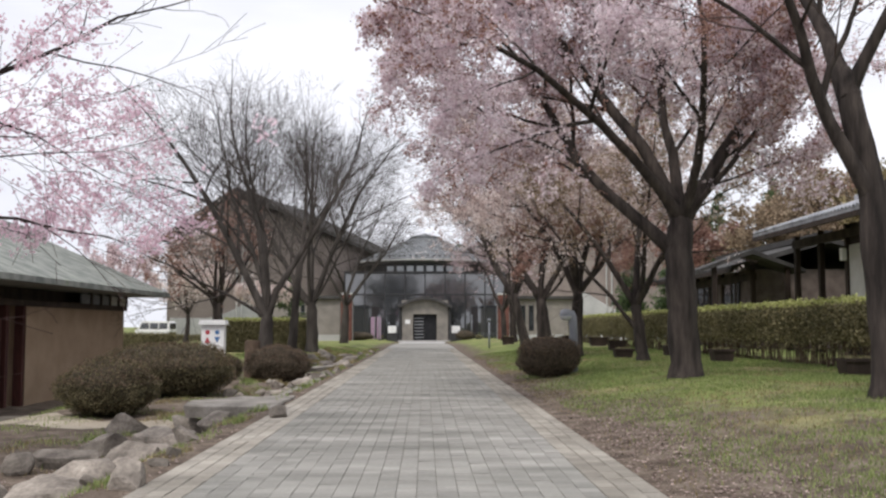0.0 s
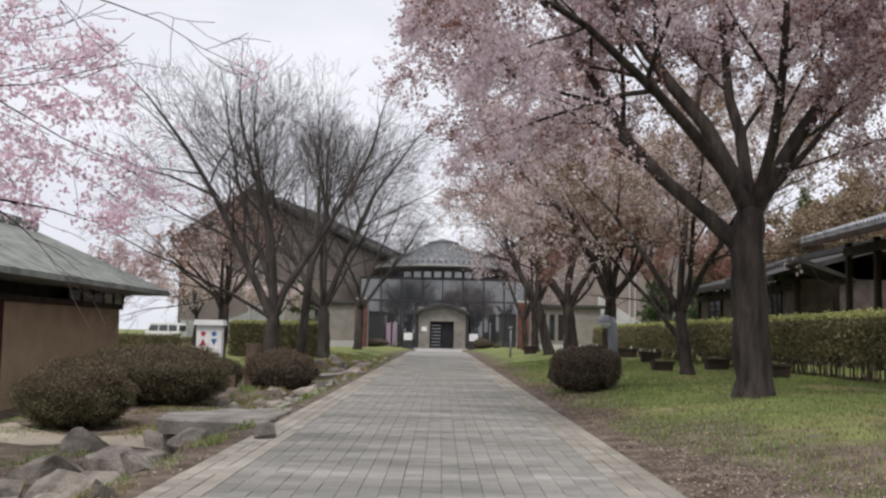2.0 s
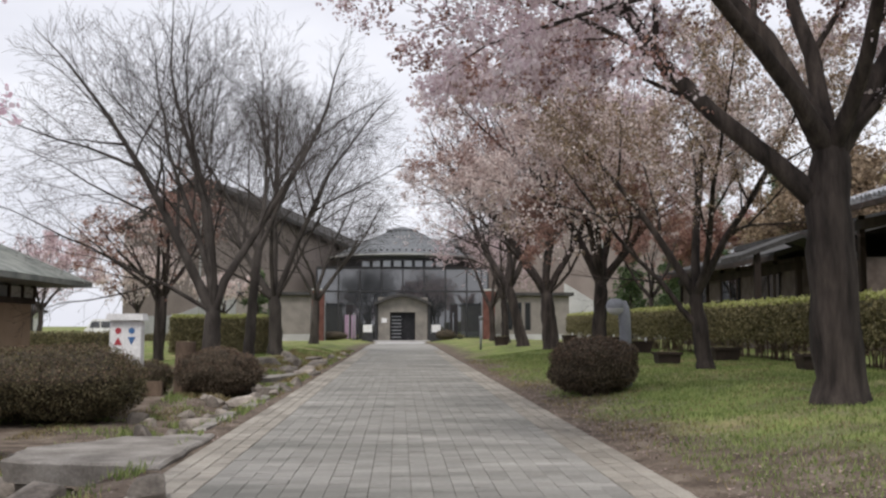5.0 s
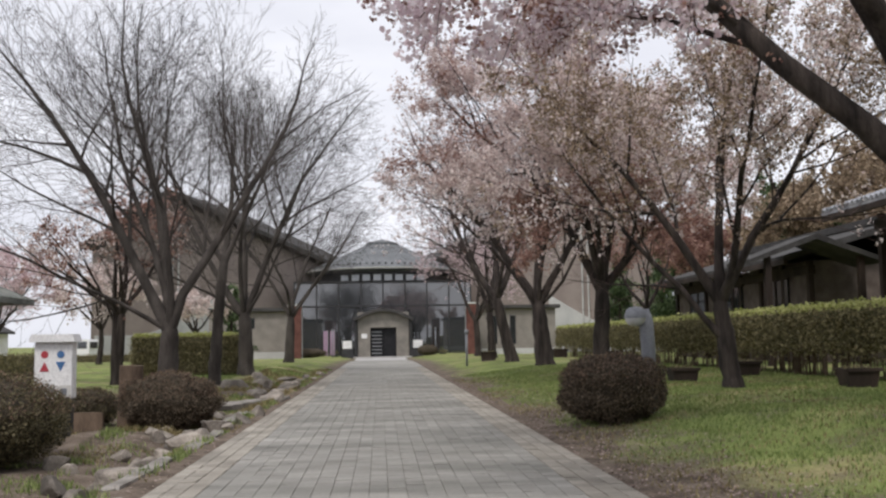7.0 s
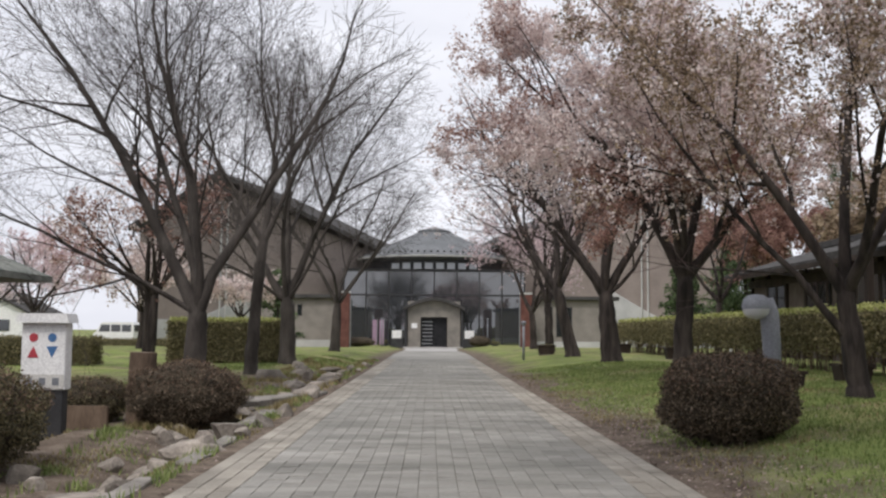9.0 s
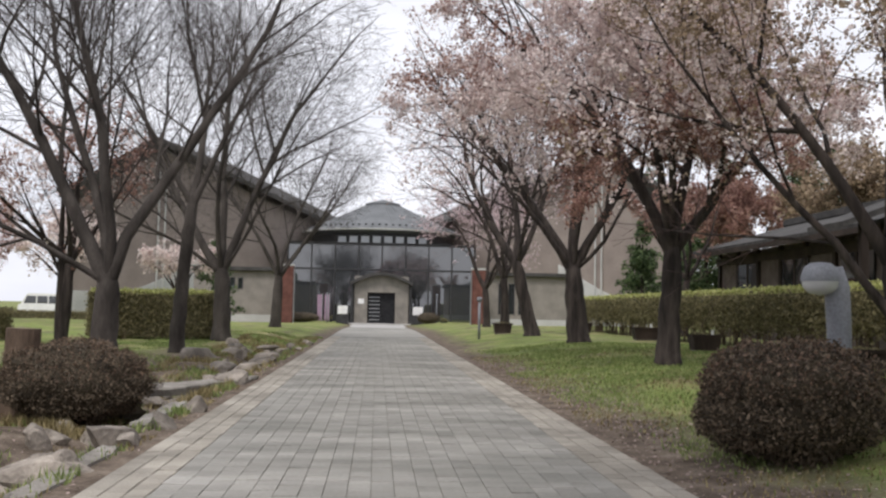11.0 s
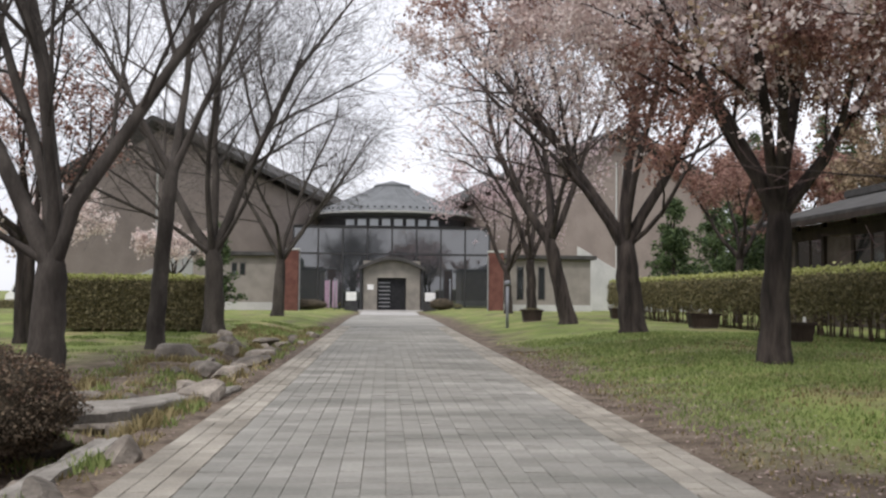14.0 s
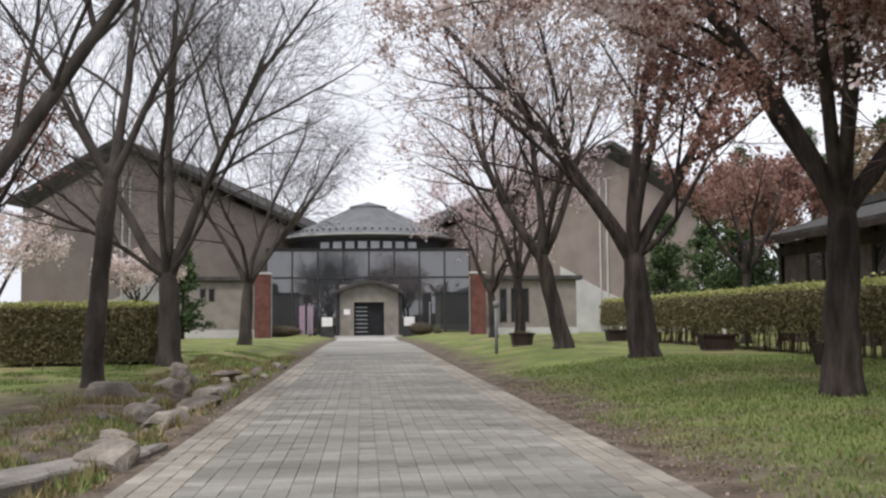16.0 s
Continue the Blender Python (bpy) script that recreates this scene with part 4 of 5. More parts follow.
def bush(at, rx, ry, h, seed, label, mat, n=24000, group="clipped bushes"):
    b = thing("azalea_bush", on(*at), label, "bush", group)
    rng = np.random.default_rng(seed)
    bm = bmesh.new()
    bmesh.ops.create_icosphere(bm, subdivisions=3, radius=1)
    def dent(v):
        k = 1 + 0.15 * noise.noise((v.x * 1.8 + seed, v.y * 1.8, v.z * 1.8)) + 0.09 * noise.noise((v.x * 5, v.y * 5 + seed, v.z * 5))
        sq = (abs(v.x) ** 2.15 + abs(v.y) ** 2.15 + abs(v.z) ** 2.15) ** (-1 / 2.15)
        return v * k * sq
    for v in bm.verts:
        q = dent(v.co.normalized())
        v.co = Vector((q.x * rx * 0.93, q.y * ry * 0.93, h * 0.5 + q.z * h * 0.47))
    sh = Shape()
    bm.verts.index_update()
    sh.add([tuple(v.co) for v in bm.verts], [[v.index for v in f.verts] for f in bm.faces])
    bm.free()
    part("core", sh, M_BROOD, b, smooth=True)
    seedling = rng.uniform(0, 1, n) < 0.3
    d = rng.normal(size=(n, 3))
    d /= np.linalg.norm(d, axis=1)[:, None]
    c = []
    for v in d:
        q = dent(Vector(v)) * rng.uniform(0.9, 1.07)
        c.append((q.x * rx, q.y * ry, h * 0.5 + q.z * h * 0.5))
    c = np.array(c)
    tips = seedling & (c[:, 2] > h * 0.55)
    part("foliage", Shape().flakes(c[~tips], 0.036, seed, 4), mat, b, kind="stuff")
    part("bronze_tip_layer", Shape().flakes(c[tips] * (1.01, 1.01, 1.02), 0.034, seed + 1, 4), M_AZALEA_TIP, b, "reddish leaf tips", kind="stuff")
    return b


bush((3.42, 25.4), 0.76, 0.76, 1.0, 51, "round clipped azalea with dull bronze leaves on the lawn", M_AZALEA_RED)
bush((-6.0, 19.8), 0.88, 0.9, 1.12, 52, "round clipped azalea beside the stones", M_AZALEA)
bush((-6.25, 25.4), 1.6, 1.5, 1.28, 53, "wide clipped azalea with bronze tips", M_AZALEA, 46000)
bush((-4.42, 31.6), 0.95, 1.0, 1.12, 54, "reddish clipped azalea above the channel", M_AZALEA_RED)
bush((-6.3, 32.3), 0.6, 0.6, 0.8, 55, "small dark clipped azalea beside the log post", M_AZALEA, 8000)
bush((4.8, 112.0), 1.1, 0.9, 1.1, 56, "round bush beside the entrance", M_AZALEA_RED, 2500)
bush((-6.4, 100.0), 1.6, 0.9, 0.9, 57, "low bush beside the brick pier", M_AZALEA_RED, 2500)


# ---- sign, log, lamp ----
sign = thing("toilet_sign", (-5.87, 28.85, -0.30), "white roofed sign with red and blue figures on charcoal base", "sign")
part("base", Shape().box(-0.30, -0.11, -0.25, 0.30, 0.11, 0.72, 0.01), M_DARK, sign)
part("panel", Shape().box(-0.33, -0.14, 0.72, 0.33, 0.14, 1.72, 0.012), M_WHITE, sign)
part("roof", Shape().prism([(-0.40, 1.72), (0.40, 1.72), (0.36, 1.86), (-0.36, 1.86)], "y", -0.24, 0.2), M_WHITE, sign)
for x, m in ((-0.15, M_RED), (0.13, M_BLUE)):
    part("figure_head", Shape().disc((x, -0.148, 1.5), 0.065, 0.006, 24, "y"), m, sign)
    tri = [(-0.085, 1.2), (0.085, 1.2), (0, 1.37)] if m == M_RED else [(-0.085, 1.37), (0, 1.2), (0.085, 1.37)]
    part("figure_body", Shape().prism([(x + q[0], q[1]) for q in tri], "y", -0.148, -0.141), m, sign)
part("text_band", Shape().box(-0.32, -0.146, 0.74, 0.32, -0.1415, 0.95), M_OFFWHITE, sign)
for x in (-0.2, 0.0, 0.2):
    part("text_bar", Shape().box(x - 0.05, -0.151, 0.79, x + 0.05, -0.147, 0.9), M_GREYPAINT, sign)

log = thing("log_post", (-5.25, 31.7, ground_z(-5.25, 31.7)), "upright weathered log post beside the azalea", "post")
part("log", Shape().tube([(0, 0, -0.2), (0, 0, 0.5), (0.02, 0, 1.3)], [0.27, 0.25, 0.24], 18), M_STUMP, log, smooth=False)


edging = thing("timber_edging", (-6.15, 31.0, ground_z(-6.15, 31.0)), "weathered timber board edging the soil bank", "edging")
part("board", Shape().box(-0.7, -0.05, -0.1, 0.55, 0.05, 0.42, 0.015), M_STUMP, edging)

lamp = thing("garden_lamp", (4.02, 26.0, ground_z(4.02, 26.0)), "grey bollard garden lamp with round hooded head", "lamp")
part("post", Shape().tube([(0.13, 0, -0.1), (0.13, 0, 1.05), (0.11, 0, 1.45), (0.05, 0, 1.62)], [0.115, 0.11, 0.115, 0.11], 16), M_GREYPAINT, lamp, smooth=True)
prof = [(0.004, 0.16), (0.09, 0.15), (0.145, 0.11), (0.175, 0.02), (0.175, -0.02)]
head = part("hood", Shape().lathe((-0.06, -0.02, 1.53), prof, 24), M_GREYPAINT, lamp, "rounded grey hood", smooth=True)
part("lens", Shape().lathe((-0.06, -0.02, 1.53), [(0.167, -0.022), (0.155, -0.08), (0.105, -0.13), (0.004, -0.155)], 24), M_LENS, head, "frosted lens", smooth=True)

# slim post lamps along the lawn edge and by the entrance
for x, y, h in ((3.9, 56.0, 1.5), (-4.7, 108.0, 2.6), (5.6, 112.0, 2.6)):
    pl = thing("path_light", on(x, y), "slim grey post light on the grass edge", "lamp", "post lights")
    part("post", Shape().tube([(0, 0, -0.1), (0, 0, h)], [0.055, 0.055], 10), M_GREYPAINT, pl, smooth=True)
    part("head", Shape().lathe((0, 0, h), [(0.05, -0.02), (0.1, 0.0), (0.1, 0.14), (0.02, 0.17)], 14), M_GREYPAINT, pl, smooth=True)

# white boards and banners at the entrance
for x in (-3.75, 3.55):
    bd = thing("notice_stand", (RX + x, 113.5, -0.4), "white notice board leaning on a dark stand", "notice board", "entrance boards")
    part("board", Shape().box(-0.48, -0.05, 1.05, 0.48, 0.0, 1.85, 0.01), M_WHITE, bd, "white board")
    part("stand", Shape().box(-0.62, 0.03, 0, 0.62, 0.12, 1.0, 0.01), M_DARK, bd)
for x in (-6.0, -5.3):
    bn = thing("banner", (RX + x, 114.0, -0.4), "tall mauve banner on a pole by the entrance", "banner", "entrance banners")
    part("pole", Shape().tube([(0.25, 0, 0), (0.25, 0, 3.0)], [0.03, 0.03], 8), M_METAL, bn)
    part("cloth", Shape().box(-0.22, -0.015, 0.4, 0.22, 0.015, 2.9), M_MAUVE, bn)
for x, y in ((-5.1, 115.0), (5.2, 114.2), (6.2, 114.6)):
    tub = thing("flower_tub", (RX + x, y, -0.4), "dark flower tub with low greenery at the entrance", "planter", "flower tubs")
    part("tub", Shape().lathe((0, 0, 0), [(0.01, 0), (0.28, 0), (0.36, 0.5), (0.31, 0.5), (0.3, 0.42), (0.01, 0.42)], 18), M_DARK, tub)
    rng = np.random.default_rng(int(x * 10) % 97)
    part("greenery", Shape().flakes(rng.normal(0, 1, (400, 3)) * (0.18, 0.18, 0.12) + (0, 0, 0.62), 0.09, 3), M_HEDGE, tub, kind="stuff")

# wooden planters on the lawn
for i, (x, y, w2, h) in enumerate(((9.3, 20.6, 0.62, 0.4), (8.9, 28.8, 0.5, 0.42), (9.2, 35.5, 0.6, 0.45), (8.6, 43.0, 0.62, 0.5), (9.2, 51.0, 0.72, 0.5), (5.25, 59.3, 0.62, 0.5), (9.3, 62.0, 0.62, 0.5), (6.9, 33.2, 0.5, 0.42))):
    pb = thing("wooden_planter", on(x, y), "low dark wooden planter box on the lawn", "planter", "planter boxes")
    w2, h = w2 * 0.62, h * 0.85
    k = 0.82
    def side(a, b, name):
        part(name, Shape().add([(*a[0], -0.05), (*b[0], -0.05), (*b[1], h), (*a[1], h), (a[0][0] * 0.9, a[0][1] * 0.9, -0.05), (b[0][0] * 0.9, b[0][1] * 0.9, -0.05), (b[1][0] * 0.9, b[1][1] * 0.9, h), (a[1][0] * 0.9, a[1][1] * 0.9, h)],
                               [(0, 1, 2, 3), (7, 6, 5, 4), (3, 2, 6, 7), (0, 4, 5, 1), (0, 3, 7, 4), (1, 5, 6, 2)]), M_TIMBER, pb)
    cs = [((sx * w2 * k, sy * 0.26 * k), (sx * w2, sy * 0.26)) for sx, sy in ((-1, -1), (1, -1), (1, 1), (-1, 1))]
    for q in range(4):
        side(cs[q], cs[(q + 1) % 4], "side_board")
    part("rim", Shape().box(-w2 - 0.03, -0.3, h - 0.05, w2 + 0.03, -0.26, h + 0.02, 0.008), M_TIMBER, pb)
    part("rim", Shape().box(-w2 - 0.03, 0.26, h - 0.05, w2 + 0.03, 0.3, h + 0.02, 0.008), M_TIMBER, pb)
    part("soil", Shape().box(-w2 * 0.85, -0.22, 0, w2 * 0.85, 0.22, h - 0.05), M_JOINT, pb)
    rng = np.random.default_rng(900 + i)
    part("sprouts_layer", Shape().flakes(rng.uniform(-1, 1, (160, 3)) * (w2 * 0.8, 0.2, 0.05) + (0, 0, h + 0.02), 0.05, 900 + i), M_HEDGE, pb, kind="stuff")
    if i in (3, 4, 6):
        part("label_stake", Shape().box(0.1, -0.25, h - 0.1, 0.17, -0.235, h + 0.14), M_WHITE, pb, "small white plant label")


# ---- stones of the channel ----
def rock(x, y, sx, sy, sz, seed, turn, label="rounded grey channel stone", flat=0.0, lift=0.0):
    rng = np.random.default_rng(seed)
    bm = bmesh.new()
    bmesh.ops.create_icosphere(bm, subdivisions=3, radius=1)
    cuts = [(Vector(rng.normal(size=3)).normalized(), rng.uniform(0.42, 0.78)) for _ in range(13)] + [(Vector((0, 0, 1)), 0.6 + 0.3 * (1 - flat))]
    for v in bm.verts:
        p = v.co.normalized()
        for d, lim in cuts:
            k = p.dot(d)
            if k > lim:
                p = p - d * (k - lim) * 0.97
        p *= 1 + 0.05 * noise.noise((p.x * 3 + seed, p.y * 3, p.z * 3)) + 0.02 * noise.noise((p.x * 9, p.y * 9 + seed, p.z * 9))
        v.co = Vector((p.x * sx * 1.2, p.y * sy * 1.2, p.z * sz * 1.45))
    bm.verts.index_update()
    sh = Shape().add([tuple(v.co) for v in bm.verts], [[v.index for v in f.verts] for f in bm.faces])
    bm.free()
    ob = part("stone", sh, M_ROCK, None)
    ob.matrix_world = pose(x, y, ground_z(x, y) + sz * 0.25 + lift, 0, 0, turn)
    return tagged(ob, label, "stone", "channel stones")


rng = np.random.default_rng(5)
big = [(-3.55, 8.6, 0.5, 0.42, 0.30), (-3.25, 9.6, 0.42, 0.36, 0.26), (-3.35, 10.9, 0.5, 0.4, 0.28), (-3.2, 12.2, 0.42, 0.38, 0.26), (-3.3, 13.3, 0.36, 0.34, 0.24),
       (-4.3, 10.2, 0.4, 0.4, 0.25), (-4.4, 12.6, 0.75, 0.34, 0.2), (-4.15, 14.0, 0.4, 0.4, 0.28), (-3.9, 15.2, 0.4, 0.3, 0.24), (-3.25, 14.4, 0.3, 0.28, 0.2),
       (-3.6, 15.9, 0.35, 0.3, 0.2), (-4.7, 16.6, 0.4, 0.35, 0.22), (-3.0, 15.7, 0.3, 0.3, 0.2), (-4.6, 8.4, 0.5, 0.4, 0.25), (-3.2, 20.8, 0.32, 0.4, 0.2),
       (-3.0, 22.2, 0.45, 0.5, 0.22), (-2.75, 25.2, 0.42, 0.3, 0.28), (-3.1, 26.6, 0.55, 0.35, 0.22), (-3.5, 24.0, 0.4, 0.35, 0.2), (-3.0, 23.4, 0.28, 0.3, 0.22),
       (-2.68, 26.9, 0.32, 0.3, 0.3), (-3.4, 34.2, 0.36, 0.3, 0.22), (-3.0, 35.4, 0.3, 0.26, 0.2), (-4.4, 34.4, 0.7, 0.4, 0.18), (-5.0, 36.4, 0.75, 0.5, 0.2),
       (-3.3, 37.2, 0.4, 0.36, 0.32), (-2.85, 38.6, 0.4, 0.4, 0.28), (-3.7, 39.2, 0.42, 0.36, 0.24), (-2.8, 40.4, 0.36, 0.36, 0.26), (-3.9, 41.4, 0.5, 0.4, 0.26),
       (-2.9, 42.4, 0.36, 0.4, 0.24), (-3.4, 43.8, 0.4, 0.4, 0.26), (-4.9, 43.6, 0.8, 0.5, 0.34), (-4.2, 45.6, 0.5, 0.4, 0.28), (-3.0, 45.4, 0.36, 0.4, 0.22),
       (-3.6, 47.6, 0.5, 0.4, 0.24), (-4.6, 48.8, 0.7, 0.4, 0.26), (-3.1, 49.6, 0.4, 0.4, 0.2), (-4.0, 51.4, 0.6, 0.4, 0.22), (-5.0, 51.0, 0.5, 0.4, 0.3)]
for i, (x, y, a, b, c) in enumerate(big):
    k = 0.72 if y > 36 else 0.55 if 20 < y < 28 else 1.0
    rock(x, y, a * (0.6 + 0.4 * k), b * (0.6 + 0.4 * k), c * k, 100 + i, rng.uniform(0, 360), flat=rng.uniform(0, 1))
for i in range(120):
    y = rng.uniform(8, 52)
    if 15.9 < y < 19.6 or 31.0 < y < 35.6:
        continue
    s = rng.uniform(0.09, 0.2)
    rock(-3.45 + rng.normal(0, 0.55), y, s * 1.2, s, s * 0.8, 300 + i, rng.uniform(0, 360), "small rounded grey channel stone")
    

def slab(pts, z, thick, label, seed):
    """A long flat stone: an outline with a broken edge."""
    r2 = np.random.default_rng(seed)
    ring = []
    for i in range(len(pts)):
        a, b = Vector(pts[i]), Vector(pts[(i + 1) % len(pts)])
        for k in range(6):
            p = a.lerp(b, k / 6) + Vector(r2.normal(0, 0.025, 2))
            ring.append((p.x, p.y))
    cx, cy = sum(p[0] for p in ring) / len(ring), sum(p[1] for p in ring) / len(ring)
    n = len(ring)
    sh = Shape()
    top = [(x - cx, y - cy, z + r2.normal(0, 0.008)) for x, y in ring]
    inner = [(x * 0.97, y * 0.97, q + 0.025) for x, y, q in top]
    low = [(x * 0.96, y * 0.96, z - thick) for x, y, q in top]
    sh.add(low + top + inner, [(i, (i + 1) % n, n + (i + 1) % n, n + i) for i in range(n)] + [(n + i, n + (i + 1) % n, 2 * n + (i + 1) % n, 2 * n + i) for i in range(n)]
           + [tuple(range(n))[::-1], tuple(range(2 * n, 3 * n))])
    ob = part("stone_slab", sh, M_SLAB, None)
    ob.location = (cx, cy, 0)
    return tagged(ob, label, "stone slab", "slab bridges")


slab([(-2.3, 16.8), (-2.28, 19.6), (-3.2, 19.3), (-4.0, 18.2), (-3.95, 17.3), (-3.0, 17.0)], 0.0, 0.2, "flat stone slab bridging the channel to the wash house", 1)
slab([(-2.4, 34.2), (-2.27, 35.4), (-3.3, 33.7), (-4.2, 32.9), (-3.8, 32.0), (-3.1, 32.6)], 0.02, 0.11, "weathered slab bridging the channel beside azaleas", 2)
rock(-3.2, 17.1, 0.42, 0.32, 0.28, 501, 20, "stone carrying the slab bridge", lift=-0.2)
rock(-3.9, 17.8, 0.4, 0.5, 0.3, 502, 80, "stone carrying the slab bridge", lift=-0.12)
rock(-2.6, 34.2, 0.3, 0.5, 0.3, 503, 10, "stone carrying the slab bridge", lift=-0.15)
rock(-4.1, 32.8, 0.35, 0.4, 0.3, 504, 40, "stone carrying the slab bridge", lift=-0.12)
# long kerb stones along the channel
for i, (y0, y1, x) in enumerate(((20.4, 23.0, -2.62), (28.2, 30.8, -2.75), (24.0, 26.4, -2.55))):
    slab([(x + 0.09, y0), (x + 0.1, y1), (x - 0.11, y1), (x - 0.12, y0)], -0.03, 0.22, "long kerb stone beside the channel", 10 + i)


# ---- background trees, vehicles ----
C = "trees behind the lawn"
tree("maple_tree", on(-9.9, 48.5), "twin-stemmed tree with red-brown young leaves", "tree", 61, [(0, 0, 0), (0.1, 0, 1.5), (0.15, 0, 2.6)],
     [(0, 150, 86, 6.0, 0.17), (2, 165, 40, 4.6, 0.1), (2, 80, 70, 5, 0.11), (2, 10, 55, 4.4, 0.1), (2, 230, 35, 4.4, 0.1), (2, 280, 40, 4.0, 0.09)], 0.2, (0, 0.75, 0.55, 0.42, 0.4),
     bark=M_BARK, twig=M_TWIG_RED, group=C, up=0.05, reach=1.15, crowns=[("leaves", M_REDLEAF, 6000, 0.09, 0.12, "red-brown young leaves", (-0.1, 2, 2.4)), ("blossom", M_BUFF, 2600, 0.08, 0.12, "pink blossom", (-2, 0.0, 2.4))])
for i, (x, y, sc, mat) in enumerate(((-21.0, 66.0, 1.0, M_DULLPINK), (-27.0, 74.0, 1.1, M_PALE), (-16.5, 70.0, 0.85, M_BUFF), (-34.0, 70.0, 1.0, M_DULLPINK), (-14.0, 86.0, 0.8, M_BUFF), (-31.0, 92.0, 1.0, M_PALE))):
    tree("cherry_tree", on(x, y), "cherry tree in thin pink blossom on the far lawn", "tree", 70 + i, [(0, 0, 0), (0.1, 0, 1.2), (0.1, 0, 2.0)],
         [(2, 160, 50, 4.6, 0.1), (2, 80, 68, 4.8, 0.1), (2, 10, 50, 4.6, 0.1), (2, 270, 58, 4.2, 0.09), (2, 220, 42, 4.2, 0.08)], 0.17, (0, 0.75, 0.55, 0.42, 0.4),
         bark=M_BARK, twig=M_TWIG_RED, group=C, up=0.06, reach=sc, crowns=[("blossom", mat, 5000, 0.13, 0.16, "thin pink blossom", (-0.2, 2, 1.6))])
# small red-leaved tree behind the far cherry
tree("cherry_tree", on(12.8, 58.0), "red-leaved cherry behind the hedge", "tree", 81, [(0, 0, 0), (0, 0, 1.6), (0.1, 0, 2.4)],
     [(2, 160, 45, 4.4, 0.1), (2, 80, 65, 4.4, 0.1), (2, 10, 45, 4.4, 0.1), (2, 270, 50, 4.4, 0.1)], 0.18, (0, 0.75, 0.55, 0.42, 0.4),
     bark=M_BARK, twig=M_TWIG_RED, group=C, crowns=[("leaves", M_REDLEAF, 4500, 0.10, 0.14, "red young leaves", (-0.1, 2, 1.8))])


for i, (x, y, sc, mat) in enumerate(((25.5, 46.0, 1.45, M_STRAW), (24.5, 56.0, 1.5, M_BRONZE), (26.0, 36.0, 1.45, M_STRAW), (24.5, 66.0, 1.4, M_BRONZE), (29.0, 51.0, 1.6, M_STRAW), (29.0, 28.0, 1.4, M_BRONZE), (20.5, 72.0, 1.2, M_REDLEAF))):
    tree("broadleaf_tree", on(x, y), "leafing tree with buff new leaves behind the houses", "tree", 170 + i, [(0, 0, 0), (0.1, 0, 2.0), (0.1, 0, 3.4)],
         [(2, 160, 50, 4.6, 0.1), (2, 80, 68, 4.8, 0.1), (2, 10, 50, 4.6, 0.1), (2, 270, 58, 4.2, 0.09), (2, 220, 42, 4.2, 0.08)], 0.2, (0, 0.75, 0.55, 0.42, 0.4),
         bark=M_BARK, twig=M_TWIG, group=C, up=0.06, reach=sc, crowns=[("crown", mat, 14000, 0.2, 0.25, "buff new leaves", (-2, 2, 2.0))])


def conifer(at, h, w2, seed, label, n=7000):
    """Layers of drooping boughs round a straight stem."""
    root = thing("conifer_tree", on(*at), label, "tree", "evergreens")
    r2 = np.random.default_rng(seed)
    part("trunk", Shape().tube([(0, 0, -0.2), (0, 0, h * 0.5), (0, 0, h * 0.97)], [h * 0.022, h * 0.014, 0.02], 8), M_BARK, root)
    bs, cs = Shape(), []
    for i in range(int(h * 7)):
        f = r2.uniform(0.1, 0.98)
        a = r2.uniform(0, 2 * math.pi)
        l2 = w2 * (1 - f) ** 0.8 * r2.uniform(0.7, 1.1) + 0.15
        p0 = Vector((0, 0, h * f))
        p1 = p0 + Vector((math.cos(a) * l2, math.sin(a) * l2, r2.uniform(-0.1, 0.25) * l2))
        bs.tube([p0, p1], [0.03, 0.008], 4, cap=False)
        for k in range(n // int(h * 7)):
            u = r2.uniform(0.15, 1.02)
            cs.append(tuple(p0.lerp(p1, u) + Vector(r2.normal(0, 0.13 + 0.1 * (1 - u), 3))))
    part("bough_layer", bs, M_TWIG, root, kind="stuff")
    part("crown", Shape().flakes(cs, 0.2, seed, 4), M_NEEDLE, root, kind="stuff")
    return root


conifer((23.5, 92.0), 9.0, 2.8, 94, "dark green conifer behind the hedge", 7000)
conifer((20.5, 78.0), 8.5, 2.8, 91, "dark green conifer behind the hedge", 9000)
conifer((17.5, 82.0), 7.0, 2.4, 92, "dark green conifer behind the hedge", 7000)
conifer((-11.5, 88.0), 5.5, 2.2, 93, "clipped garden pine beside the hall", 6000)
for i, (x, y, h) in enumerate(((34, 112, 17), (39, 108, 18), (30, 125, 18), (44, 116, 17), (27, 66, 10), (31, 58, 11), (30, 48, 10), (28, 38, 9), (36, 90, 14), (32, 76, 12), (18, 150, 16), (6, 160, 15), (25, 86, 11), (29, 82, 12.5), (33, 84, 13.5), (27, 74, 11.5), (36, 70, 13), (40, 78, 14), (26, 98, 12), (30, 100, 14), (35, 60, 12), (38, 52, 12.5), (35, 44, 12), (36, 34, 11.5), (41, 64, 14))):
    conifer((x, y), h, h * 0.24, 200 + i, "tall dark conifer at the edge of the grounds", 6000)


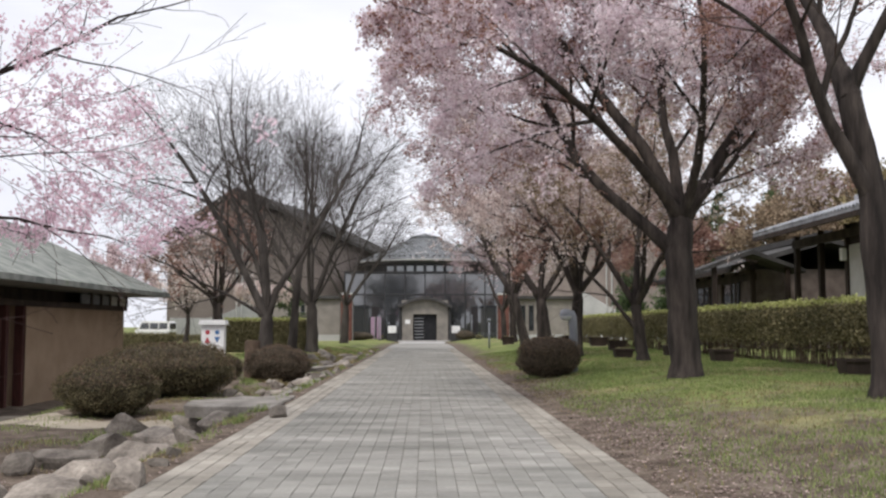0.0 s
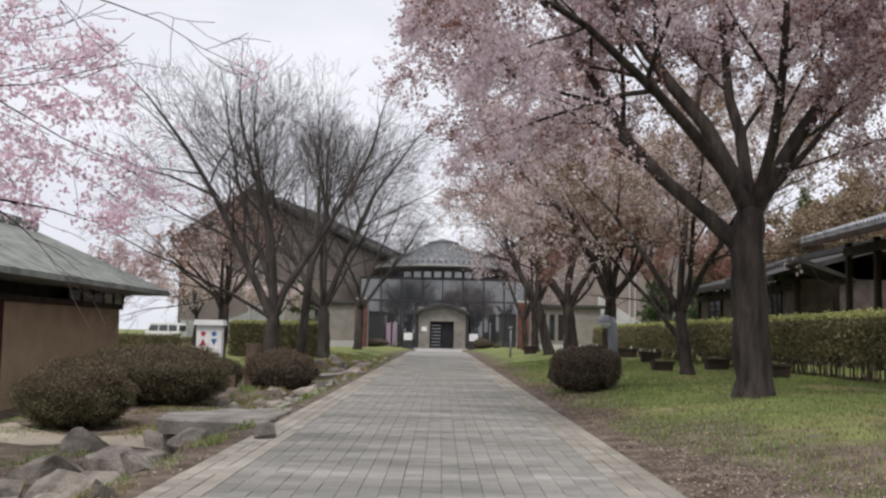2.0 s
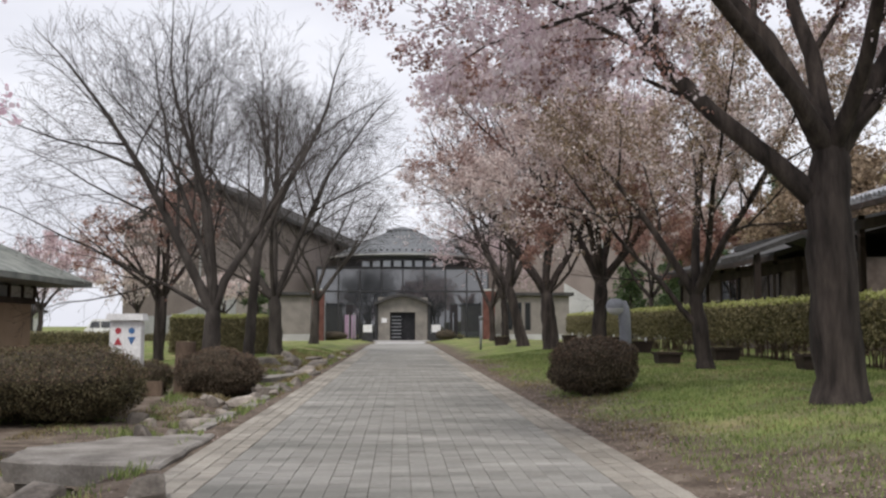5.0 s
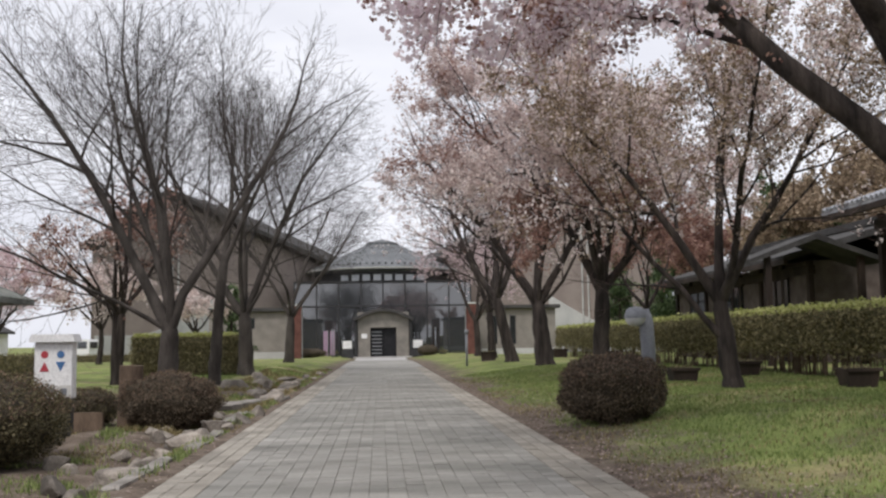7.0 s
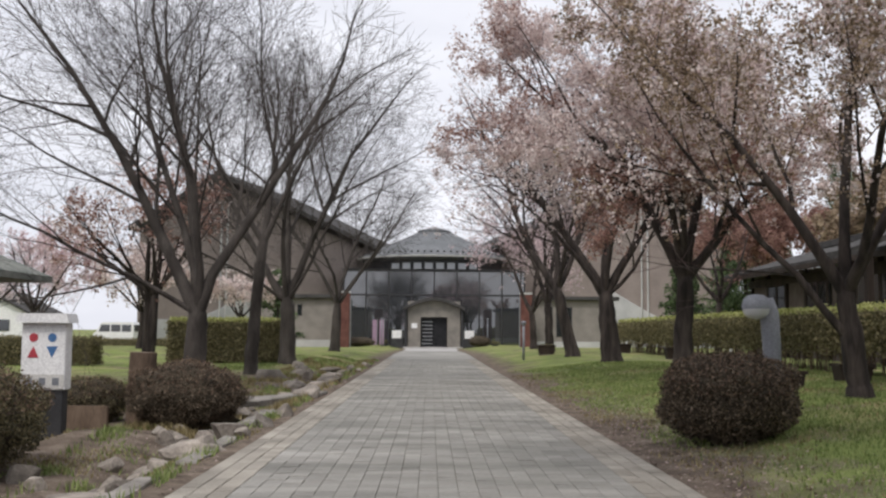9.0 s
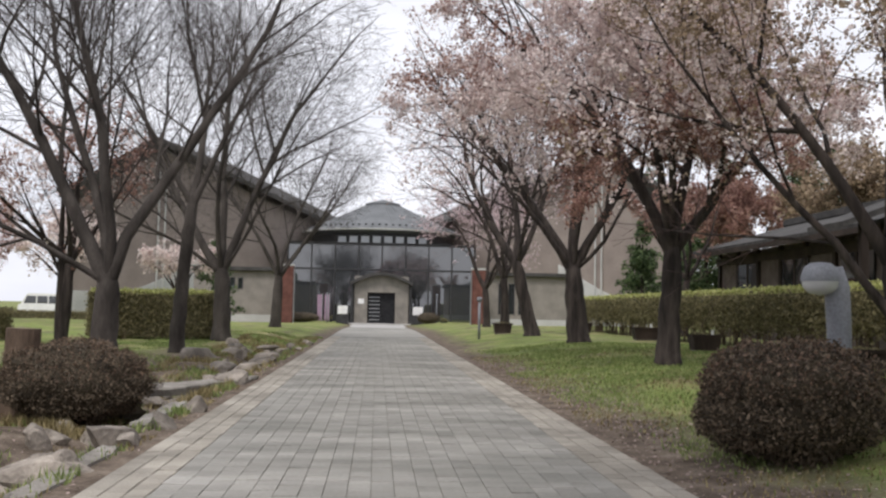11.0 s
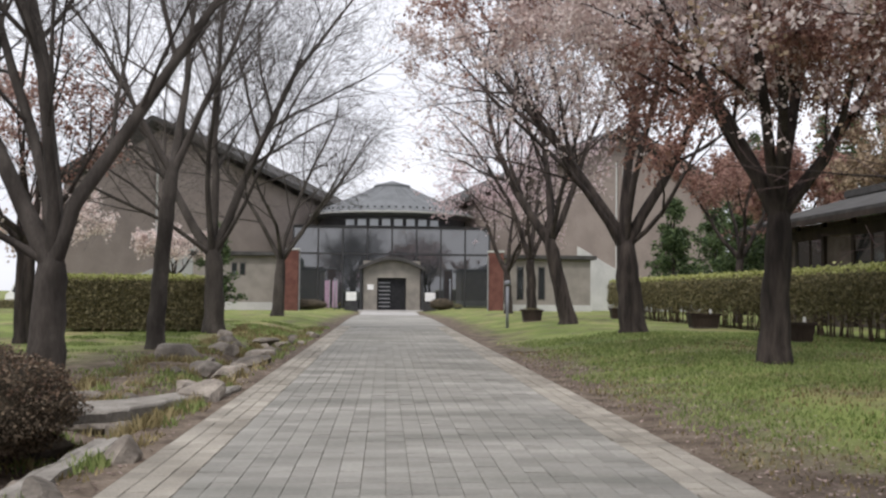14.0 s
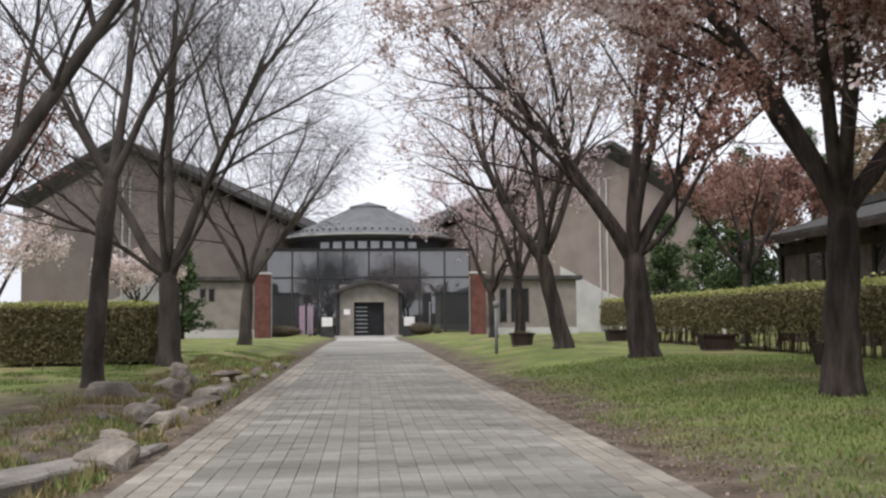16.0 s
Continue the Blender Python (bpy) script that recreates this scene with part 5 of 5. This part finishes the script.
def van(at, turn, label):
    v = thing("van", on(*at), label, "van", "parked vans", turn=turn)
    side = [(-1.65, 0.35), (1.6, 0.35), (1.7, 0.6), (1.66, 0.95), (1.4, 1.1), (1.05, 1.72), (0.9, 1.8), (-1.55, 1.8), (-1.68, 1.6), (-1.7, 0.6)]
    part("body", Shape().prism(side, "y", -0.74, 0.74), M_WHITE, v)
    for s in (-1, 1):
        for x0, x1 in ((-1.5, -0.72), (-0.62, 0.18), (0.28, 1.0)):
            part("side_window", Shape().prism([(x0, 1.08), (x1 + (0.22 if x1 > 0.9 else 0), 1.08), (x1, 1.62), (x0, 1.62)], "y", s * 0.735, s * 0.75), M_GLASS, v)
        for x in (-1.1, 1.1):
            wh = part("wheel", Shape().disc((x, s * 0.62 - (0.16 if s > 0 else 0) + 0.06 * s, 0.28), 0.28, 0.16, 20, "y"), M_RUBBER, v)
            part("rim", Shape().disc((x, s * 0.76 - 0.01, 0.28), 0.16, 0.02, 16, "y"), M_METAL, wh)
    part("windscreen", Shape().add([(1.42, -0.66, 1.1), (1.42, 0.66, 1.1), (1.09, 0.6, 1.68), (1.09, -0.6, 1.68), (1.38, -0.66, 1.1), (1.38, 0.66, 1.1), (1.05, 0.6, 1.68), (1.05, -0.6, 1.68)],
                                   [(0, 1, 2, 3), (7, 6, 5, 4), (0, 4, 5, 1), (1, 5, 6, 2), (2, 6, 7, 3), (3, 7, 4, 0)]), M_GLASS, v)
    part("rear_window", Shape().box(-1.72, -0.58, 1.1, -1.66, 0.58, 1.6), M_GLASS, v)
    part("bumper", Shape().box(1.6, -0.7, 0.32, 1.76, 0.7, 0.55, 0.03), M_GREYPAINT, v)
    return v


van((-24.3, 91.0), 168, "white kei van parked beyond the lawn")
hedge("hedge", -30.0, 84.5, -15.0, 85.5, -0.1, 0.75, 45, "low hedge before the car park", 9000, 0.05, False)
hedge("hedge", -17.5, 52.0, -13.0, 53.0, -0.15, 1.1, 46, "ragged green hedge beside the wash house", 7000, 0.15, False)


# sandy path to the wash house
sh = Shape()
line = [(-3.7, 18.3), (-5.2, 17.6), (-6.8, 18.6), (-8.3, 20.5), (-9.6, 22.5), (-10.2, 25.0)]
for k in range(len(line) - 1):
    for u in range(5):
        p, q = Vector(line[k]).lerp(Vector(line[k + 1]), u / 5), Vector(line[k]).lerp(Vector(line[k + 1]), (u + 1) / 5)
        d = (q - p).normalized()
        nn = Vector((-d.y, d.x))
        ring = []
        for a, wd in ((p, 0.7), (q, 0.7)):
            for s in (-1, -0.5, 0, 0.5, 1):
                v = a + nn * wd * s
                ring.append((v.x, v.y, ground_z(v.x, v.y) + 0.012))
        sh.add(ring, [(i, i + 1, i + 6, i + 5) for i in range(4)])
tagged(part("footpath", sh, M_SAND), "pale sandy footpath leading to the wash house", "path", kind="structure")

far = thing("house", on(-46.5, 118.0), "small far white house with dark gabled roof", "house")
part("wall", Shape().prism([(-4, 0), (4, 0), (4, 3.2), (0, 5.2), (-4, 3.2)], "y", 0, 9), M_WHITE, far)
part("roof", Shape().prism([(-4.6, 2.95), (0, 5.3), (4.6, 2.95), (4.6, 3.2), (0, 5.6), (-4.6, 3.2)], "y", -0.5, 9.5), M_ROOFDARK, far)
part("window", Shape().box(1.2, -0.05, 1.2, 2.4, 0.02, 2.4), M_GLASS, far)

# ---- grass, litter ----
def scatter(name, label, mat, n, x0, x1, y0, y1, size, seed, blade, thin):
    """Blades or leaves on the ground, fewer where thin(x, y) is low."""
    r2 = np.random.default_rng(seed)
    pts = []
    while len(pts) < n:
        x = r2.uniform(x0, x1)
        y = y0 + (y1 - y0) * r2.uniform(0, 1) ** 1.35
        if r2.uniform() < thin(x, y):
            pts.append((x, y, ground_z(x, y)))
    sh = Shape()
    if not blade:
        c = np.array(pts) + (0, 0, 0.012)
        sh.flakes(c, size, seed, 4, flat=1.6)
    else:
        for x, y, z in pts:
            a = r2.uniform(0, math.pi)
            h = size * r2.uniform(0.5, 1.4)
            w2 = 0.004 + 0.00035 * y
            dx, dy = math.cos(a) * w2, math.sin(a) * w2
            lx, ly = r2.normal(0, 0.35) * h, r2.normal(0, 0.35) * h
            k = len(sh.v)
            sh.v += [(x - dx, y - dy, z - 0.01), (x + dx, y + dy, z - 0.01), (x + lx, y + ly, z + h)]
            sh.f.append((k, k + 1, k + 2))
    return tagged(part(name, sh, mat), label, "grass" if blade else "litter", kind="stuff")


def patchy(x, y):
    return noise.noise((x * 0.55, y * 0.55, 7.0))


scatter("grass", "spring grass on the lawn", M_GRASS, 110000, 2.6, 10.4, 7, 48, 0.045, 601, True,
        lambda x, y: max(0.03, min(1, (x - 2.6 - 1.0 * patchy(x, y)) * 0.7)) * max(0.1, 0.65 + 1.4 * patchy(x + 9, y)))
scatter("dry_grass", "straw-coloured tufts in the lawn", M_STRAW, 20000, 2.4, 10.4, 7, 44, 0.04, 602, True, lambda x, y: max(0.05, 0.4 - 1.5 * patchy(x + 9, y)))
scatter("grass", "grass beyond the channel", M_GRASS, 30000, -9.5, -2.4, 8, 60, 0.055, 603, True, lambda x, y: max(0.0, 0.05 + 1.9 * patchy(x * 1.5, y * 1.5)) * (1.0 if y > 47 else 0.22))
scatter("dry_grass", "dry grass on the channel bank", M_STRAW, 12000, -6.0, -2.35, 6, 52, 0.045, 604, True, lambda x, y: max(0.0, -0.1 - 1.6 * patchy(x * 1.4, y * 1.4)))
scatter("leaf_litter", "fallen petals and brown leaves beside the path", M_LITTER, 12000, 2.2, 5.4, 6, 44, 0.035, 605, False, lambda x, y: max(0.02, math.exp(-((x - 2.8) / 0.9) ** 2) * (0.7 + patchy(x, y))))
scatter("leaf_litter", "fallen petals and brown leaves along the channel", M_LITTER, 6000, -4.8, -2.25, 6, 46, 0.035, 606, False, lambda x, y: 0.5)

scatter("dry_grass", "long dry tufts between the channel stones", M_STRAW, 9000, -5.4, -2.5, 30, 58, 0.13, 607, True, lambda x, y: max(0.0, 1.6 * patchy(x * 2.2, y * 2.2)))
scatter("grass", "fresh green tufts between the channel stones", M_GRASS, 7000, -5.0, -2.4, 14, 56, 0.10, 608, True, lambda x, y: max(0.0, 1.8 * patchy(x * 2.0 + 20, y * 2.0) - 0.2))

# ---- pavers ----
PW, PL, GAP = 0.17, 0.21, 0.004


def paver_mesh(name, w2, l2, mat, seed):
    r2 = np.random.default_rng(seed)
    a, b, e = w2 / 2 - GAP / 2, l2 / 2 - GAP / 2, 0.003
    j = [r2.normal(0, 0.0015) for _ in range(4)]
    return Shape().add([(-a, -b, -0.03), (a, -b, -0.03), (a, b, -0.03), (-a, b, -0.03), (-a, -b, -0.003), (a, -b, -0.003), (a, b, -0.003), (-a, b, -0.003),
                        (-a + e, -b + e, j[0]), (a - e, -b + e, j[1]), (a - e, b - e, j[2]), (-a + e, b - e, j[3])],
                       [(0, 1, 5, 4), (1, 2, 6, 5), (2, 3, 7, 6), (3, 0, 4, 7), (4, 5, 9, 8), (5, 6, 10, 9), (6, 7, 11, 10), (7, 4, 8, 11), (8, 9, 10, 11)])


SETS = [paver_mesh("paver", PW, PL, M_PAVER, k) for k in range(6)]
SHARED = [s.mesh("paver", M_PAVER) for s in SETS]
EDGES = [paver_mesh("edge_paver", 0.157, PL, M_EDGE, 20 + k) for k in range(4)]
rest, edge = Shape(), Shape()
r2 = np.random.default_rng(77)
rows_total = int((PAVED_END + 6.0) / PL)
for j in range(rows_total):
    y = -6.0 + (j + 0.5) * PL
    for i in range(20):
        x = (i - 9.5) * PW
        z = r2.normal(0, 0.0018)
        k = int(r2.integers(0, 6))
        if 8.0 < y < 11.1:
            ob = new("paver", SHARED[k])
            ob.parent = path
            ob.location = (x, y, z)
        else:
            rest.add([(v[0] + x, v[1] + y, v[2] + z) for v in SETS[k].v], SETS[k].f)
    for s in (-1, 1):
        for c in range(3):
            x = s * (1.7 + 0.0825 + 0.167 * c)
            z = r2.normal(0, 0.0018) - 0.0025 * c
            m = EDGES[int(r2.integers(0, 4))]
            off = PL / 2 * (c % 2)
            edge.add([(v[0] + x, v[1] + y + off, v[2] + z) for v in m.v], m.f)
part("paving_rest", rest, M_PAVER, path, kind="stuff")
part("edging_rest", edge, M_EDGE, path, "lighter edging pavers", kind="stuff")
